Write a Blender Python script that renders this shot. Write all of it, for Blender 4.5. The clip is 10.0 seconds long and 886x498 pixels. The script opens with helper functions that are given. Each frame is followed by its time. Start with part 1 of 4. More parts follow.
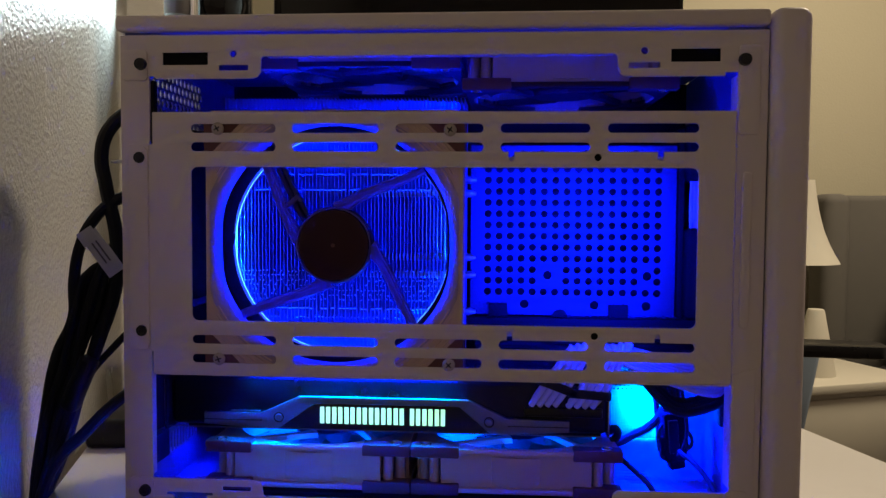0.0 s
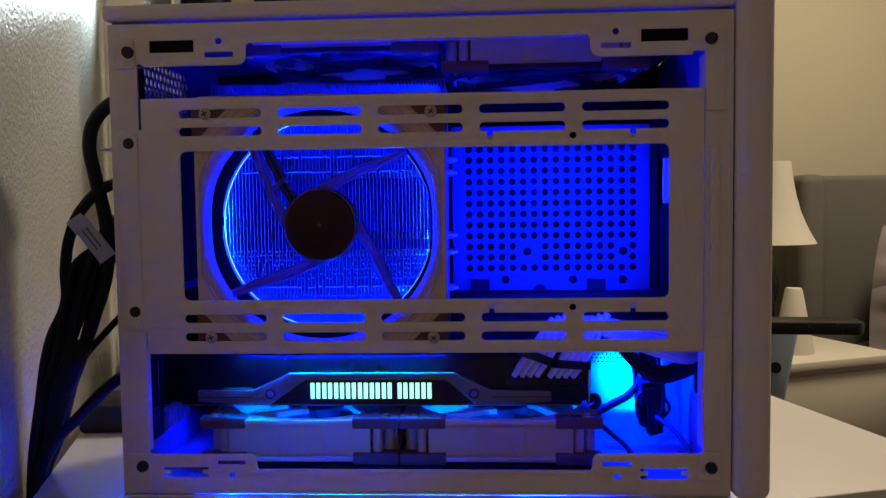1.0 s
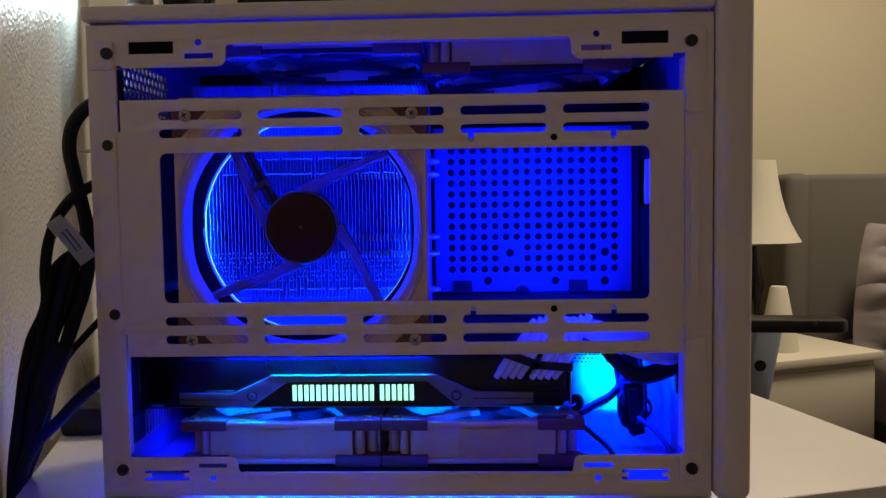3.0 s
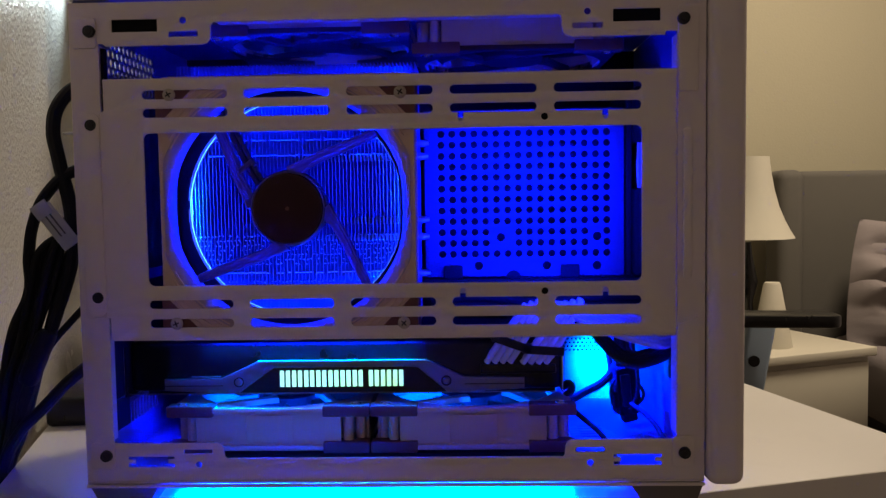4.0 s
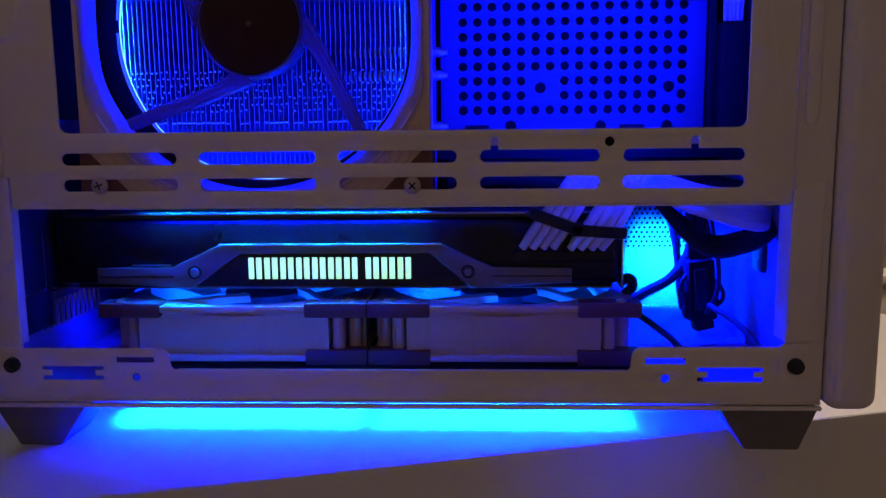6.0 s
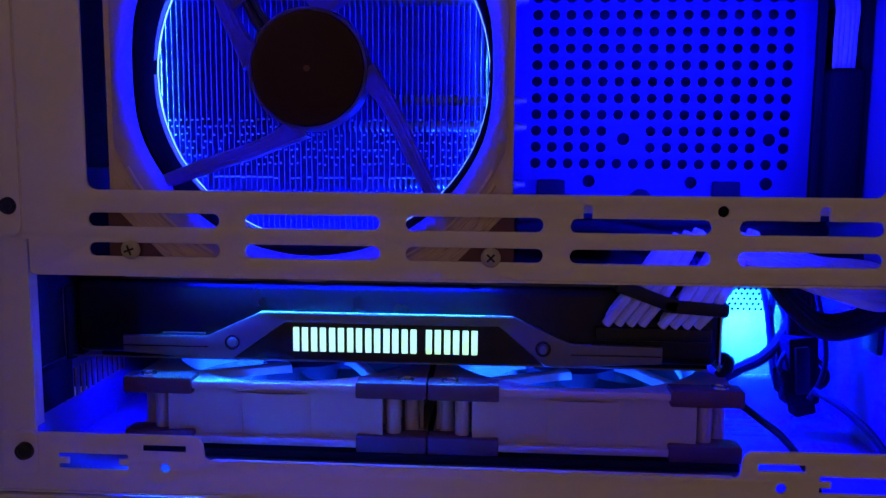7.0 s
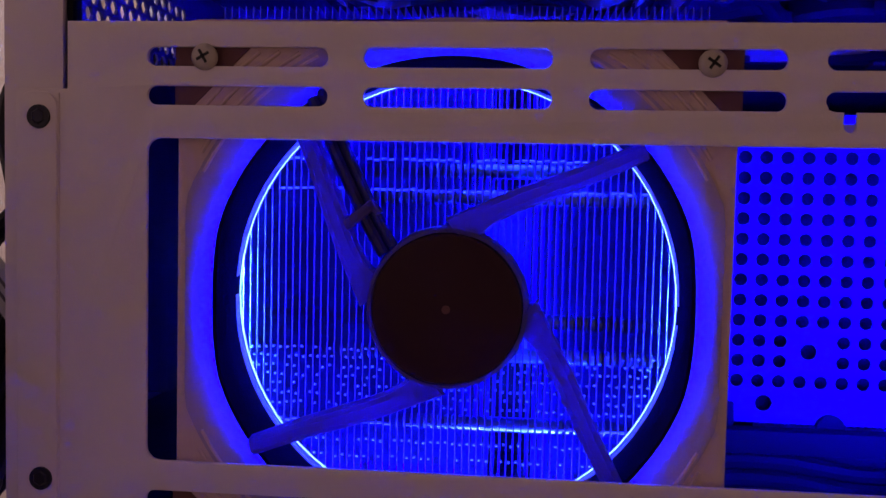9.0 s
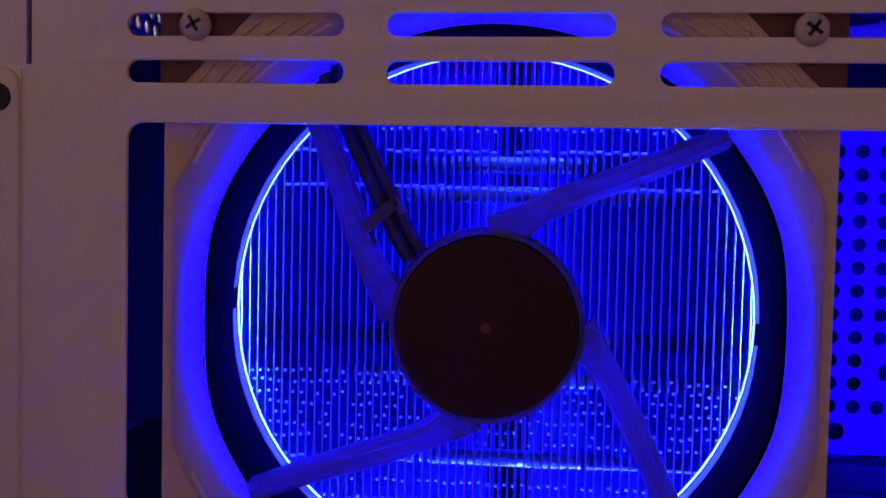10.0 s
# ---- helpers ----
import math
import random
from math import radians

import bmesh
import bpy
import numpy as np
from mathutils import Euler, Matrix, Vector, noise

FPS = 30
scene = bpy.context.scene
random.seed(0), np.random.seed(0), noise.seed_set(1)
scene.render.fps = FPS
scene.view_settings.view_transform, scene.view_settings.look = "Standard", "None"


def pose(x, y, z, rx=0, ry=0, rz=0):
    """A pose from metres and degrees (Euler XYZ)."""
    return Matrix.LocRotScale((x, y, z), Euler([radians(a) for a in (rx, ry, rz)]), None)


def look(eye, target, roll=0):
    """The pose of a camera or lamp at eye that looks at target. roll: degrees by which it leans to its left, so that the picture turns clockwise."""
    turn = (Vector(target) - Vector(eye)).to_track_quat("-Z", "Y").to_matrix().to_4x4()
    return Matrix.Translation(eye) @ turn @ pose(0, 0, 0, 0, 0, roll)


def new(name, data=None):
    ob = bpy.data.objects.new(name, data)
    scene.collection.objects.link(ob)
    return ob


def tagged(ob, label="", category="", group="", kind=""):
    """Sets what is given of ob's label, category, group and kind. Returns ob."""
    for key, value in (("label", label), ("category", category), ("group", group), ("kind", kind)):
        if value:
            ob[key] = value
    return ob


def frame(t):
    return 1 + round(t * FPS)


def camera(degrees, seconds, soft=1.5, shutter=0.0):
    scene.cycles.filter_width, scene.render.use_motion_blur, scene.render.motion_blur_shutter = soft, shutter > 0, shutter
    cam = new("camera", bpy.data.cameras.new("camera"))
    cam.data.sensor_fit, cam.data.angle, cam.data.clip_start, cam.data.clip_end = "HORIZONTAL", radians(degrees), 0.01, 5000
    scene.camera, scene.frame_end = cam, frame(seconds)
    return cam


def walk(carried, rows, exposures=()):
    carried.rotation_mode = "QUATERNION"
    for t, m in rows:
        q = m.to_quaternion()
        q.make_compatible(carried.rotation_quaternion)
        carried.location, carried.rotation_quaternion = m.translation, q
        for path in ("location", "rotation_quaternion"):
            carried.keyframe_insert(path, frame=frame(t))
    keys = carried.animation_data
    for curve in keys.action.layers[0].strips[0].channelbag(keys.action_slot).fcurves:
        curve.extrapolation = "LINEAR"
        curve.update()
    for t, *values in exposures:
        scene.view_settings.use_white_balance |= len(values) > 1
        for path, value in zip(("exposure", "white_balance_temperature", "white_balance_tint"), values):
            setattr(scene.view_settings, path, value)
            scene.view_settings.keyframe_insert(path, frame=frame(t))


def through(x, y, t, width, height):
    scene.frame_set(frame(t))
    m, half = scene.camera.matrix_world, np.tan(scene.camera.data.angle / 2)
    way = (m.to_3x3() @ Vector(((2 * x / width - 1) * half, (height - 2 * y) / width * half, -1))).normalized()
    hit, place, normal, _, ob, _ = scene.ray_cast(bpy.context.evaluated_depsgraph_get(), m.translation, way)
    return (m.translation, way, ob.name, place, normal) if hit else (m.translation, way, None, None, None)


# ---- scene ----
cam = camera(57.17, 10.0, soft=1.4)
# seconds, eye in metres, yaw, pitch, roll in degrees
PATH = [
    (0, 0.09099, -0.43043, 0.19316, 4.199, -2.715, 0.377),
    (0.2, 0.08919, -0.43625, 0.19420, 3.414, -2.825, 0.406),
    (0.5, 0.09236, -0.44253, 0.18813, 3.306, -2.723, 0.033),
    (1, 0.09216, -0.44733, 0.18677, 3.016, -3.415, -0.788),
    (1.5, 0.09099, -0.44646, 0.18657, 2.827, -3.867, -1.045),
    (2, 0.08989, -0.44699, 0.18787, 2.660, -3.854, -0.776),
    (2.5, 0.09307, -0.44705, 0.18905, 2.451, -3.551, -0.767),
    (4, 0.09839, -0.44026, 0.17802, 1.794, -3.535, -0.873),
    (4.5, 0.09970, -0.42386, 0.16393, 1.928, -4.921, -0.765),
    (5, 0.09339, -0.39207, 0.14970, 2.294, -6.310, -0.598),
    (5.2, 0.09119, -0.37443, 0.14391, 2.399, -6.663, -0.732),
    (6.3, 0.08518, -0.30615, 0.13171, 2.658, -8.544, -0.353),
    (6.5, 0.07790, -0.29739, 0.13425, 2.998, -8.050, -0.278),
    (7, 0.06387, -0.27475, 0.14671, 3.611, -6.873, 0.458),
    (7.5, 0.04950, -0.26538, 0.16187, 4.503, -5.920, 1.385),
    (8, 0.03592, -0.24887, 0.17983, 5.476, -4.872, 2.044),
    (8.5, 0.02381, -0.22621, 0.19089, 5.488, -3.272, 1.858),
    (9, 0.01653, -0.20237, 0.19925, 4.957, -2.803, 1.278),
    (9.5, 0.00842, -0.18710, 0.20283, 4.657, -2.624, 1.119),
    (10, 0.00520, -0.16864, 0.19694, 4.903, -2.216, 1.235),
]
walk(cam, [(t, pose(x, y, z, 90 + pitch, 0, yaw) @ pose(0, 0, 0, 0, 0, roll)) for t, x, y, z, yaw, pitch, roll in PATH],
     exposures=[(0, 0.0, 6500, 0), (4.5, 0.0, 6500, 4), (5.2, -0.12, 6500, 7), (6.4, -0.32, 6550, 16), (7.2, -0.12, 6600, 30), (8.0, 0.14, 6700, 41), (10.0, 0.24, 6800, 49)])

# ---- world and light ----
world = bpy.data.worlds.new("world")
scene.world = world
world.use_nodes = True
world.node_tree.nodes["Background"].inputs[0].default_value = (0.02, 0.022, 0.03, 1)
world.node_tree.nodes["Background"].inputs[1].default_value = 0.3

TURN = 16.3          # the room and the desk stand at this angle to the computer
ROOM = pose(0, 0, 0, 0, 0, TURN)
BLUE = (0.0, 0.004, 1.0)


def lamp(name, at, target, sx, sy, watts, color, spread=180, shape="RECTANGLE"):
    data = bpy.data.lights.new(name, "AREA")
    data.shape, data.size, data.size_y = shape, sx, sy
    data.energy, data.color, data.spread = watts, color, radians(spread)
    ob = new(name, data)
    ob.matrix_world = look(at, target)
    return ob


def room(u, v, z):
    return tuple(ROOM @ Vector((u, v, z)))


# the lamps of the bedroom: a warm ceiling light and a cool desk light behind the screen
lamp("ceiling_light_glow", room(1.7, 0.9, 1.66), room(1.7, 0.9, 0), 0.4, 0.4, 44.0, (1.0, 0.78, 0.60))
lamp("desk_light_glow", room(-0.150, 0.50, 0.458), room(-0.196, 0.44, 0.450), 0.05, 0.10, 0.66, (0.80, 0.93, 1.0), 130)
# unseen lamps added in the case: assumed LED strips, then blue fills for parts
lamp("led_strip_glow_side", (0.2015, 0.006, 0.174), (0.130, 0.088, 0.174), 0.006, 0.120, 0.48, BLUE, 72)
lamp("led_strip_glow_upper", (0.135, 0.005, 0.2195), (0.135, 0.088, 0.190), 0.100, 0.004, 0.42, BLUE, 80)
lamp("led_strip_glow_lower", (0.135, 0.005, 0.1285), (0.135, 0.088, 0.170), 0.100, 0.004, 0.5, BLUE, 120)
# fills added round the big fan, behind its ring and before the fins
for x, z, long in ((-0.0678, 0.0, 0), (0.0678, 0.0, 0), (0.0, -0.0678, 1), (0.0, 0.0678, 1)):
    for name, y, w, watts, color in (("blue_fill_ring", 0.0130, 0.012, 2.2, BLUE), ("blue_fill_gap", 0.0280, 0.005, 1.5, (0.0, 0.015, 1.0)), ("cyan_fill_edge", 0.0275, 0.003, 0.60, (0.02, 0.35, 1.0))):
        if not (long and name == "cyan_fill_edge"):
            deep = name == "cyan_fill_edge"
            lamp(name, (x, y, 0.174 + z), (0.80 * x, y + 0.014, 0.174 + z) if deep else (0.0, y, 0.174), 0.124 if long else w, w if long else 0.124, watts * (0.45 if name == "blue_fill_gap" and not long else 1.0), color, 70 if deep else 180)
lamp("blue_fill_back", (0.0, 0.0790, 0.176), (0.0, 0.0, 0.176), 0.128, 0.130, 0.60, BLUE)
lamp("cyan_fill_rear", (0.199, 0.130, 0.121), (0.201, 0.184, 0.052), 0.026, 0.008, 0.55, (0.0, 0.24, 1.0), 26)
lamp("blue_fill_card", (0.0, 0.0480, 0.1015), (0.0, 0.0470, 0.0), 0.130, 0.003, 0.34, (0.0, 0.28, 1.0), 70)
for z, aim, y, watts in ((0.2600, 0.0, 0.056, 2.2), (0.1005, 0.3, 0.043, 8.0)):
    lamp("blue_fill_cooler", (0.0, y, z), (0.0, y, aim), 0.130, 0.020, watts, (0.0, 0.02, 1.0), 120)
lamp("blue_fill_top", (-0.02, 0.012, 0.2835), (-0.02, 0.06, 0.240), 0.160, 0.004, 0.005, BLUE)
lamp("blue_fill_lid", (0.055, 0.0015, 0.28762), (0.055, 0.0100, 0.28762), 0.300, 0.0008, 0.0012, BLUE)
lamp("blue_fill_bay", (0.1700, 0.095, 0.0955), (0.2150, 0.098, 0.045), 0.020, 0.020, 1.5, BLUE, 130)
lamp("blue_fill_corner", (-0.088, 0.075, 0.0590), (-0.112, 0.075, 0.022), 0.010, 0.060, 0.22, BLUE, 100)
# unseen lamps added at the floor fans; the cyan one draws the pool's core
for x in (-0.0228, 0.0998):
    lamp("underglow_blue", (x, 0.056, 0.0182), (x, 0.056, -1), 0.122, 0.075, 4.6, BLUE, 172)
    lamp("underglow_cyan", (x, 0.096, 0.0185), (x, 0.096, -1), 0.116, 0.134, 0.36, (0.0, 1.0, 0.95), 36)
    lamp("blue_fill_fan", (x, 0.0945, 0.0320), (x, 0.0945, 1), 0.100, 0.100, 1.60, (0.0, 0.05, 1.0), 160, "DISK")


# ---- materials ----
def mat(name, color, rough=0.5, metal=0.0, vary=0.12, scale=60.0, bump=0.0, fine=900.0, glow=None, power=1.0, through=0.0, clear=0.0, dirt=0.0, shine=0.5):
    """A surface with colour variation at two scales, wear in its gloss and a fine relief."""
    m = bpy.data.materials.new(name)
    m.use_nodes = True
    nodes, link = m.node_tree.nodes, m.node_tree.links.new
    bsdf, out = nodes["Principled BSDF"], nodes["Material Output"]
    coord = nodes.new("ShaderNodeTexCoord")
    large, small = nodes.new("ShaderNodeTexNoise"), nodes.new("ShaderNodeTexNoise")
    for n, s in ((large, scale), (small, fine)):
        n.inputs["Scale"].default_value, n.inputs["Detail"].default_value = s, 4
        link(coord.outputs["Object"], n.inputs["Vector"])
    mix = nodes.new("ShaderNodeMix")
    mix.data_type = "RGBA"
    mix.inputs[6].default_value = (*[c * (1 - vary) for c in color], 1)
    mix.inputs[7].default_value = (*[min(1, c * (1 + vary)) for c in color], 1)
    both = nodes.new("ShaderNodeMath")
    both.operation = "ADD"
    half = nodes.new("ShaderNodeMath")
    half.operation, half.inputs[1].default_value = "MULTIPLY", 0.5
    link(large.outputs["Fac"], both.inputs[0])
    link(small.outputs["Fac"], both.inputs[1])
    link(both.outputs[0], half.inputs[0])
    link(half.outputs[0], mix.inputs[0])
    shade = mix.outputs[2]
    if dirt:
        spots, ramp = nodes.new("ShaderNodeTexNoise"), nodes.new("ShaderNodeValToRGB")
        spots.inputs["Scale"].default_value, spots.inputs["Detail"].default_value = scale * 2.3, 6
        link(coord.outputs["Object"], spots.inputs["Vector"])
        ramp.color_ramp.elements[0].position, ramp.color_ramp.elements[1].position = 0.58, 0.75
        ramp.color_ramp.elements[1].color = (dirt, dirt, dirt, 1)
        ramp.color_ramp.elements[0].color = (0, 0, 0, 1)
        link(spots.outputs["Fac"], ramp.inputs[0])
        worn = nodes.new("ShaderNodeMix")
        worn.data_type = "RGBA"
        worn.inputs[7].default_value = (*[c * 0.55 for c in color], 1)
        link(ramp.outputs[0], worn.inputs[0])
        link(shade, worn.inputs[6])
        shade = worn.outputs[2]
    link(shade, bsdf.inputs["Base Color"])
    gloss = nodes.new("ShaderNodeMapRange")
    gloss.inputs[3].default_value, gloss.inputs[4].default_value = max(0.02, rough - 0.08), min(1, rough + 0.08)
    link(large.outputs["Fac"], gloss.inputs[0])
    link(gloss.outputs[0], bsdf.inputs["Roughness"])
    bsdf.inputs["Metallic"].default_value = metal
    bsdf.inputs["Specular IOR Level"].default_value = shine
    if bump:
        b = nodes.new("ShaderNodeBump")
        b.inputs["Strength"].default_value, b.inputs["Distance"].default_value = 1.0, bump
        link(small.outputs["Fac"], b.inputs["Height"])
        link(b.outputs[0], bsdf.inputs["Normal"])
    if glow:
        bsdf.inputs["Emission Color"].default_value = (*glow, 1)
        bsdf.inputs["Emission Strength"].default_value = power
    if through or clear:
        other = nodes.new("ShaderNodeBsdfTranslucent" if through else "ShaderNodeBsdfTransparent")
        if through:
            link(shade, other.inputs[0])
        ms = nodes.new("ShaderNodeMixShader")
        ms.inputs[0].default_value = through or clear
        link(bsdf.outputs[0], ms.inputs[1])
        link(other.outputs[0], ms.inputs[2])
        link(ms.outputs[0], out.inputs[0])
    return m


def fade_glow(m, r0, r1):
    """Fades how much light passes from radius r0 out to almost none at r1, shaping the glow's falloff."""
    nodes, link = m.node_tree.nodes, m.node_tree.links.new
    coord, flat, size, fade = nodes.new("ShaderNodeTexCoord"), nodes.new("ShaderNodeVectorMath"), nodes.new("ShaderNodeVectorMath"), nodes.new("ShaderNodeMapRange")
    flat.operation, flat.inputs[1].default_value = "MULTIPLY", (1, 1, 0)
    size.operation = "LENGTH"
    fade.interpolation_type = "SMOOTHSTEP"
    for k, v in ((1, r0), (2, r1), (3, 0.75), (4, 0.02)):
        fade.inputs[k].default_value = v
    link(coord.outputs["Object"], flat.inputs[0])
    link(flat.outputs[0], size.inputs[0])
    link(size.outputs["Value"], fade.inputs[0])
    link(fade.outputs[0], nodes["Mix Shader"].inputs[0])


WHITE = mat("white_powder_coat", (0.72, 0.655, 0.665), 0.55, 0, 0.04, 25, 0.00004, 1800, dirt=0.05)
# the case's white paint with the blue LED light tinted into it
WHITE_IN = mat("white_steel_tinted_blue", (0.13, 0.14, 0.34), 0.55, 0, 0.06, 30, 0.00003, 1500, shine=0.3)
FOOT = mat("grey_rubber_plastic", (0.15, 0.138, 0.135), 0.7, 0, 0.08, 60, 0.00005, 2500)
SCREW = mat("black_zinc_screw", (0.03, 0.03, 0.035), 0.4, 0.7, 0.2, 300, 0.00005)
STEEL = mat("bright_screw_steel", (0.46, 0.41, 0.35), 0.5, 0.3, 0.1, 300)
BEIGE = mat("beige_fan_plastic", (0.62, 0.455, 0.38), 0.5, 0, 0.06, 50, 0.00003, 1500)
# the ring's blue glow fades outwards in the material, not by its thickness
BEIGE_GLOW = mat("glow_faded_beige_plastic", (0.40, 0.31, 0.35), 0.5, 0, 0.18, 90, 0.00003, 1500, through=0.62, shine=0.3)
fade_glow(BEIGE_GLOW, 0.0628, 0.0692)
# beige struts with the blue glow mixed into their base colour
STRUT = mat("beige_plastic_tinted_blue", (0.27, 0.22, 0.52), 0.5, 0, 0.06, 50, 0.00003, 1500, through=0.78, shine=0.3)
# emissive ring added for the bright rim at the duct's back
RIM = mat("glowing_rim", (0.5, 0.6, 0.8), 0.5, 0, 0.05, 60, glow=(0.14, 0.45, 1.0), power=2.8)
BROWN = mat("brown_rubber", (0.125, 0.043, 0.046), 0.65, 0, 0.1, 80, 0.00004, 1600)
# dark lead coloured blue for the light that reaches it
LEAD = mat("blue_tinted_lead_sleeve", (0.035, 0.03, 0.17), 0.22, 0, 0.1, 120, 0.00003, 1500, through=0.45)
# hub colour, used too as painted shade under the top fans
HUBC = mat("dark_brown_hub_and_shade", (0.034, 0.010, 0.020), 0.6, 0, 0.08, 90, 0.00002, 1600, shine=0.2)
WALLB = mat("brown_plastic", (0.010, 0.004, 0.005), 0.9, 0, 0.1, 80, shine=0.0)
# made nearly clear to stand in for brown blades blurred by their spin
BLADE = mat("spin_cleared_blade", (0.05, 0.03, 0.03), 0.3, 0, 0.05, 60, clear=0.95, shine=0.2)
BLADE_DARK = mat("brown_blade_plastic", (0.055, 0.030, 0.026), 0.38, 0, 0.05, 60)
# aluminium whose base colour carries the blue light between the fins
ALU = mat("blue_tinted_aluminium", (0.10, 0.12, 0.50), 0.42, 0.55, 0.12, 90, 0.00002, 700)
# nickel with blue lamplight put into its colour
NICKEL = mat("blue_tinted_nickel", (0.28, 0.44, 0.62), 0.42, 1.0, 0.05, 100)
BLACK = mat("black_plastic", (0.006, 0.006, 0.007), 0.3, 0, 0.2, 70, 0.00003, 1500, shine=0.3)
BLACK_MATT = mat("matt_black_steel", (0.005, 0.005, 0.006), 0.8, 0, 0.2, 70, shine=0.15)
PCB = mat("black_circuit_board", (0.010, 0.011, 0.012), 0.45, 0, 0.3, 200)
SILVER = mat("brushed_silver_trim", (0.16, 0.15, 0.155), 0.42, 0.35, 0.1, 120, 0.00002, 1600)
EDGE = mat("polished_edge", (0.5, 0.5, 0.5), 0.2, 0.9, 0.05, 100)
GLYPH = mat("glowing_white_sign", (0.8, 0.9, 0.8), 0.5, 0, 0.02, 60, glow=(0.42, 1.0, 0.52), power=1.25)
LEDBAR = mat("white_led_strip", (0.7, 0.7, 0.72), 0.5, 0, 0.05, 60)
SLEEVE = mat("white_braided_sleeve", (0.66, 0.66, 0.68), 0.75, 0, 0.1, 400, 0.0003, 2600)
CABLE = mat("black_cable_rubber", (0.009, 0.009, 0.011), 0.6, 0, 0.2, 90, 0.0001, 900, shine=0.3)
TAG = mat("white_paper_tag", (0.62, 0.62, 0.60), 0.7, 0, 0.08, 80)
# black steel, its base colour shifted towards the blue that lights it
PSU_PAINT = mat("blue_tinted_psu_steel", (0.035, 0.038, 0.09), 0.6, 0, 0.08, 60, 0.00005, 1600, shine=0.2)
DESK = mat("white_laminate_desk", (0.74, 0.72, 0.68), 0.42, 0, 0.03, 12, 0.00002, 700, dirt=0.06)
WALL_P = mat("orange_peel_paint", (0.52, 0.51, 0.49), 0.25, 0, 0.03, 8, 0.0018, 230)
WALL_FAR = mat("matt_wall_paint", (0.385, 0.355, 0.255), 0.8, 0, 0.04, 3, 0.0006, 160)
# for unseen walls and ceiling, pale to keep their bounced light less yellow
WALL_PALE = mat("pale_wall_paint", (0.66, 0.62, 0.62), 0.8, 0, 0.04, 3, 0.0006, 160)
CARPET = mat("brown_carpet", (0.17, 0.13, 0.10), 0.95, 0, 0.15, 20, 0.002, 500)
FABRIC = mat("grey_headboard_fabric", (0.095, 0.088, 0.076), 0.9, 0, 0.15, 30, 0.0008, 500)
LINEN = mat("mauve_pillow_linen", (0.19, 0.165, 0.165), 0.9, 0, 0.12, 14, 0.001, 300)
SHADE = mat("cream_lamp_shade", (0.62, 0.59, 0.49), 0.85, 0, 0.04, 30, 0.0003, 700, through=0.25)
NIGHT = mat("cream_nightstand_paint", (0.50, 0.47, 0.38), 0.55, 0, 0.04, 15)
CHAIR_POST = mat("grey_chair_plastic", (0.27, 0.34, 0.43), 0.5, 0, 0.06, 30)
SCREEN = mat("glossy_black_glass", (0.006, 0.006, 0.007), 0.08, 0, 0.1, 20)
GLASS_J = mat("clear_bottle", (0.75, 0.85, 0.88), 0.12, 0, 0.05, 40, clear=0.4)


# ---- building blocks ----
def thing(name, at, label, category, group="", kind=""):
    ob = new(name)
    ob.empty_display_size = 0.02
    ob.matrix_world = at if isinstance(at, Matrix) else Matrix.Translation(at)
    return tagged(ob, label, category, group, kind)


def part(name, shape, material, parent=None, label="", smooth=True):
    if isinstance(shape, bmesh.types.BMesh):
        data = bpy.data.meshes.new(name)
        shape.to_mesh(data)
        shape.free()
    else:
        data = shape
        data.name = name
    data.materials.clear()
    data.materials.append(material)
    if smooth:
        data.shade_smooth()
        data.set_sharp_from_angle(angle=radians(35))
    ob = new(name, data)
    ob.parent = parent
    return tagged(ob, label)


def box(x0, x1, y0, y1, z0, z1, bevel=0.0, seg=2):
    bm = bmesh.new()
    bmesh.ops.create_cube(bm, size=1)
    for v in bm.verts:
        v.co = Vector(((x0 + x1) / 2 + v.co.x * (x1 - x0), (y0 + y1) / 2 + v.co.y * (y1 - y0), (z0 + z1) / 2 + v.co.z * (z1 - z0)))
    if bevel:
        bmesh.ops.bevel(bm, geom=bm.edges[:], offset=bevel, segments=seg, profile=0.5, affect="EDGES")
    return bm


def join(*shapes):
    bm = bmesh.new()
    for s in shapes:
        data = bpy.data.meshes.new("joined")
        s.to_mesh(data)
        s.free()
        bm.from_mesh(data)
        bpy.data.meshes.remove(data)
    return bm


def turned(shape, m):
    if isinstance(shape, bmesh.types.BMesh):
        bmesh.ops.transform(shape, matrix=m, verts=shape.verts[:])
    else:
        shape.transform(m)
    return shape


def rod(p, q, r, r2=None, n=20):
    bm = bmesh.new()
    p, q = Vector(p), Vector(q)
    bmesh.ops.create_cone(bm, cap_ends=True, segments=n, radius1=r, radius2=r if r2 is None else r2, depth=(q - p).length)
    turn = (q - p).to_track_quat("Z", "Y").to_matrix().to_4x4()
    return turned(bm, Matrix.Translation((p + q) / 2) @ turn)


def lathe(profile, n=64, close=False):
    """Turns (radius, height) points round z."""
    bm = bmesh.new()
    rings = [[bm.verts.new((r * math.cos(2 * math.pi * k / n), r * math.sin(2 * math.pi * k / n), z)) for k in range(n)] for r, z in profile]
    pairs = list(zip(rings, rings[1:] + rings[:1])) if close else list(zip(rings, rings[1:]))
    for a, b in pairs:
        for k in range(n):
            bm.faces.new((a[k], a[(k + 1) % n], b[(k + 1) % n], b[k]))
    if not close:
        for ring in (rings[0], rings[-1]):
            bm.faces.new(ring)
    bmesh.ops.recalc_face_normals(bm, faces=bm.faces[:])
    return bm


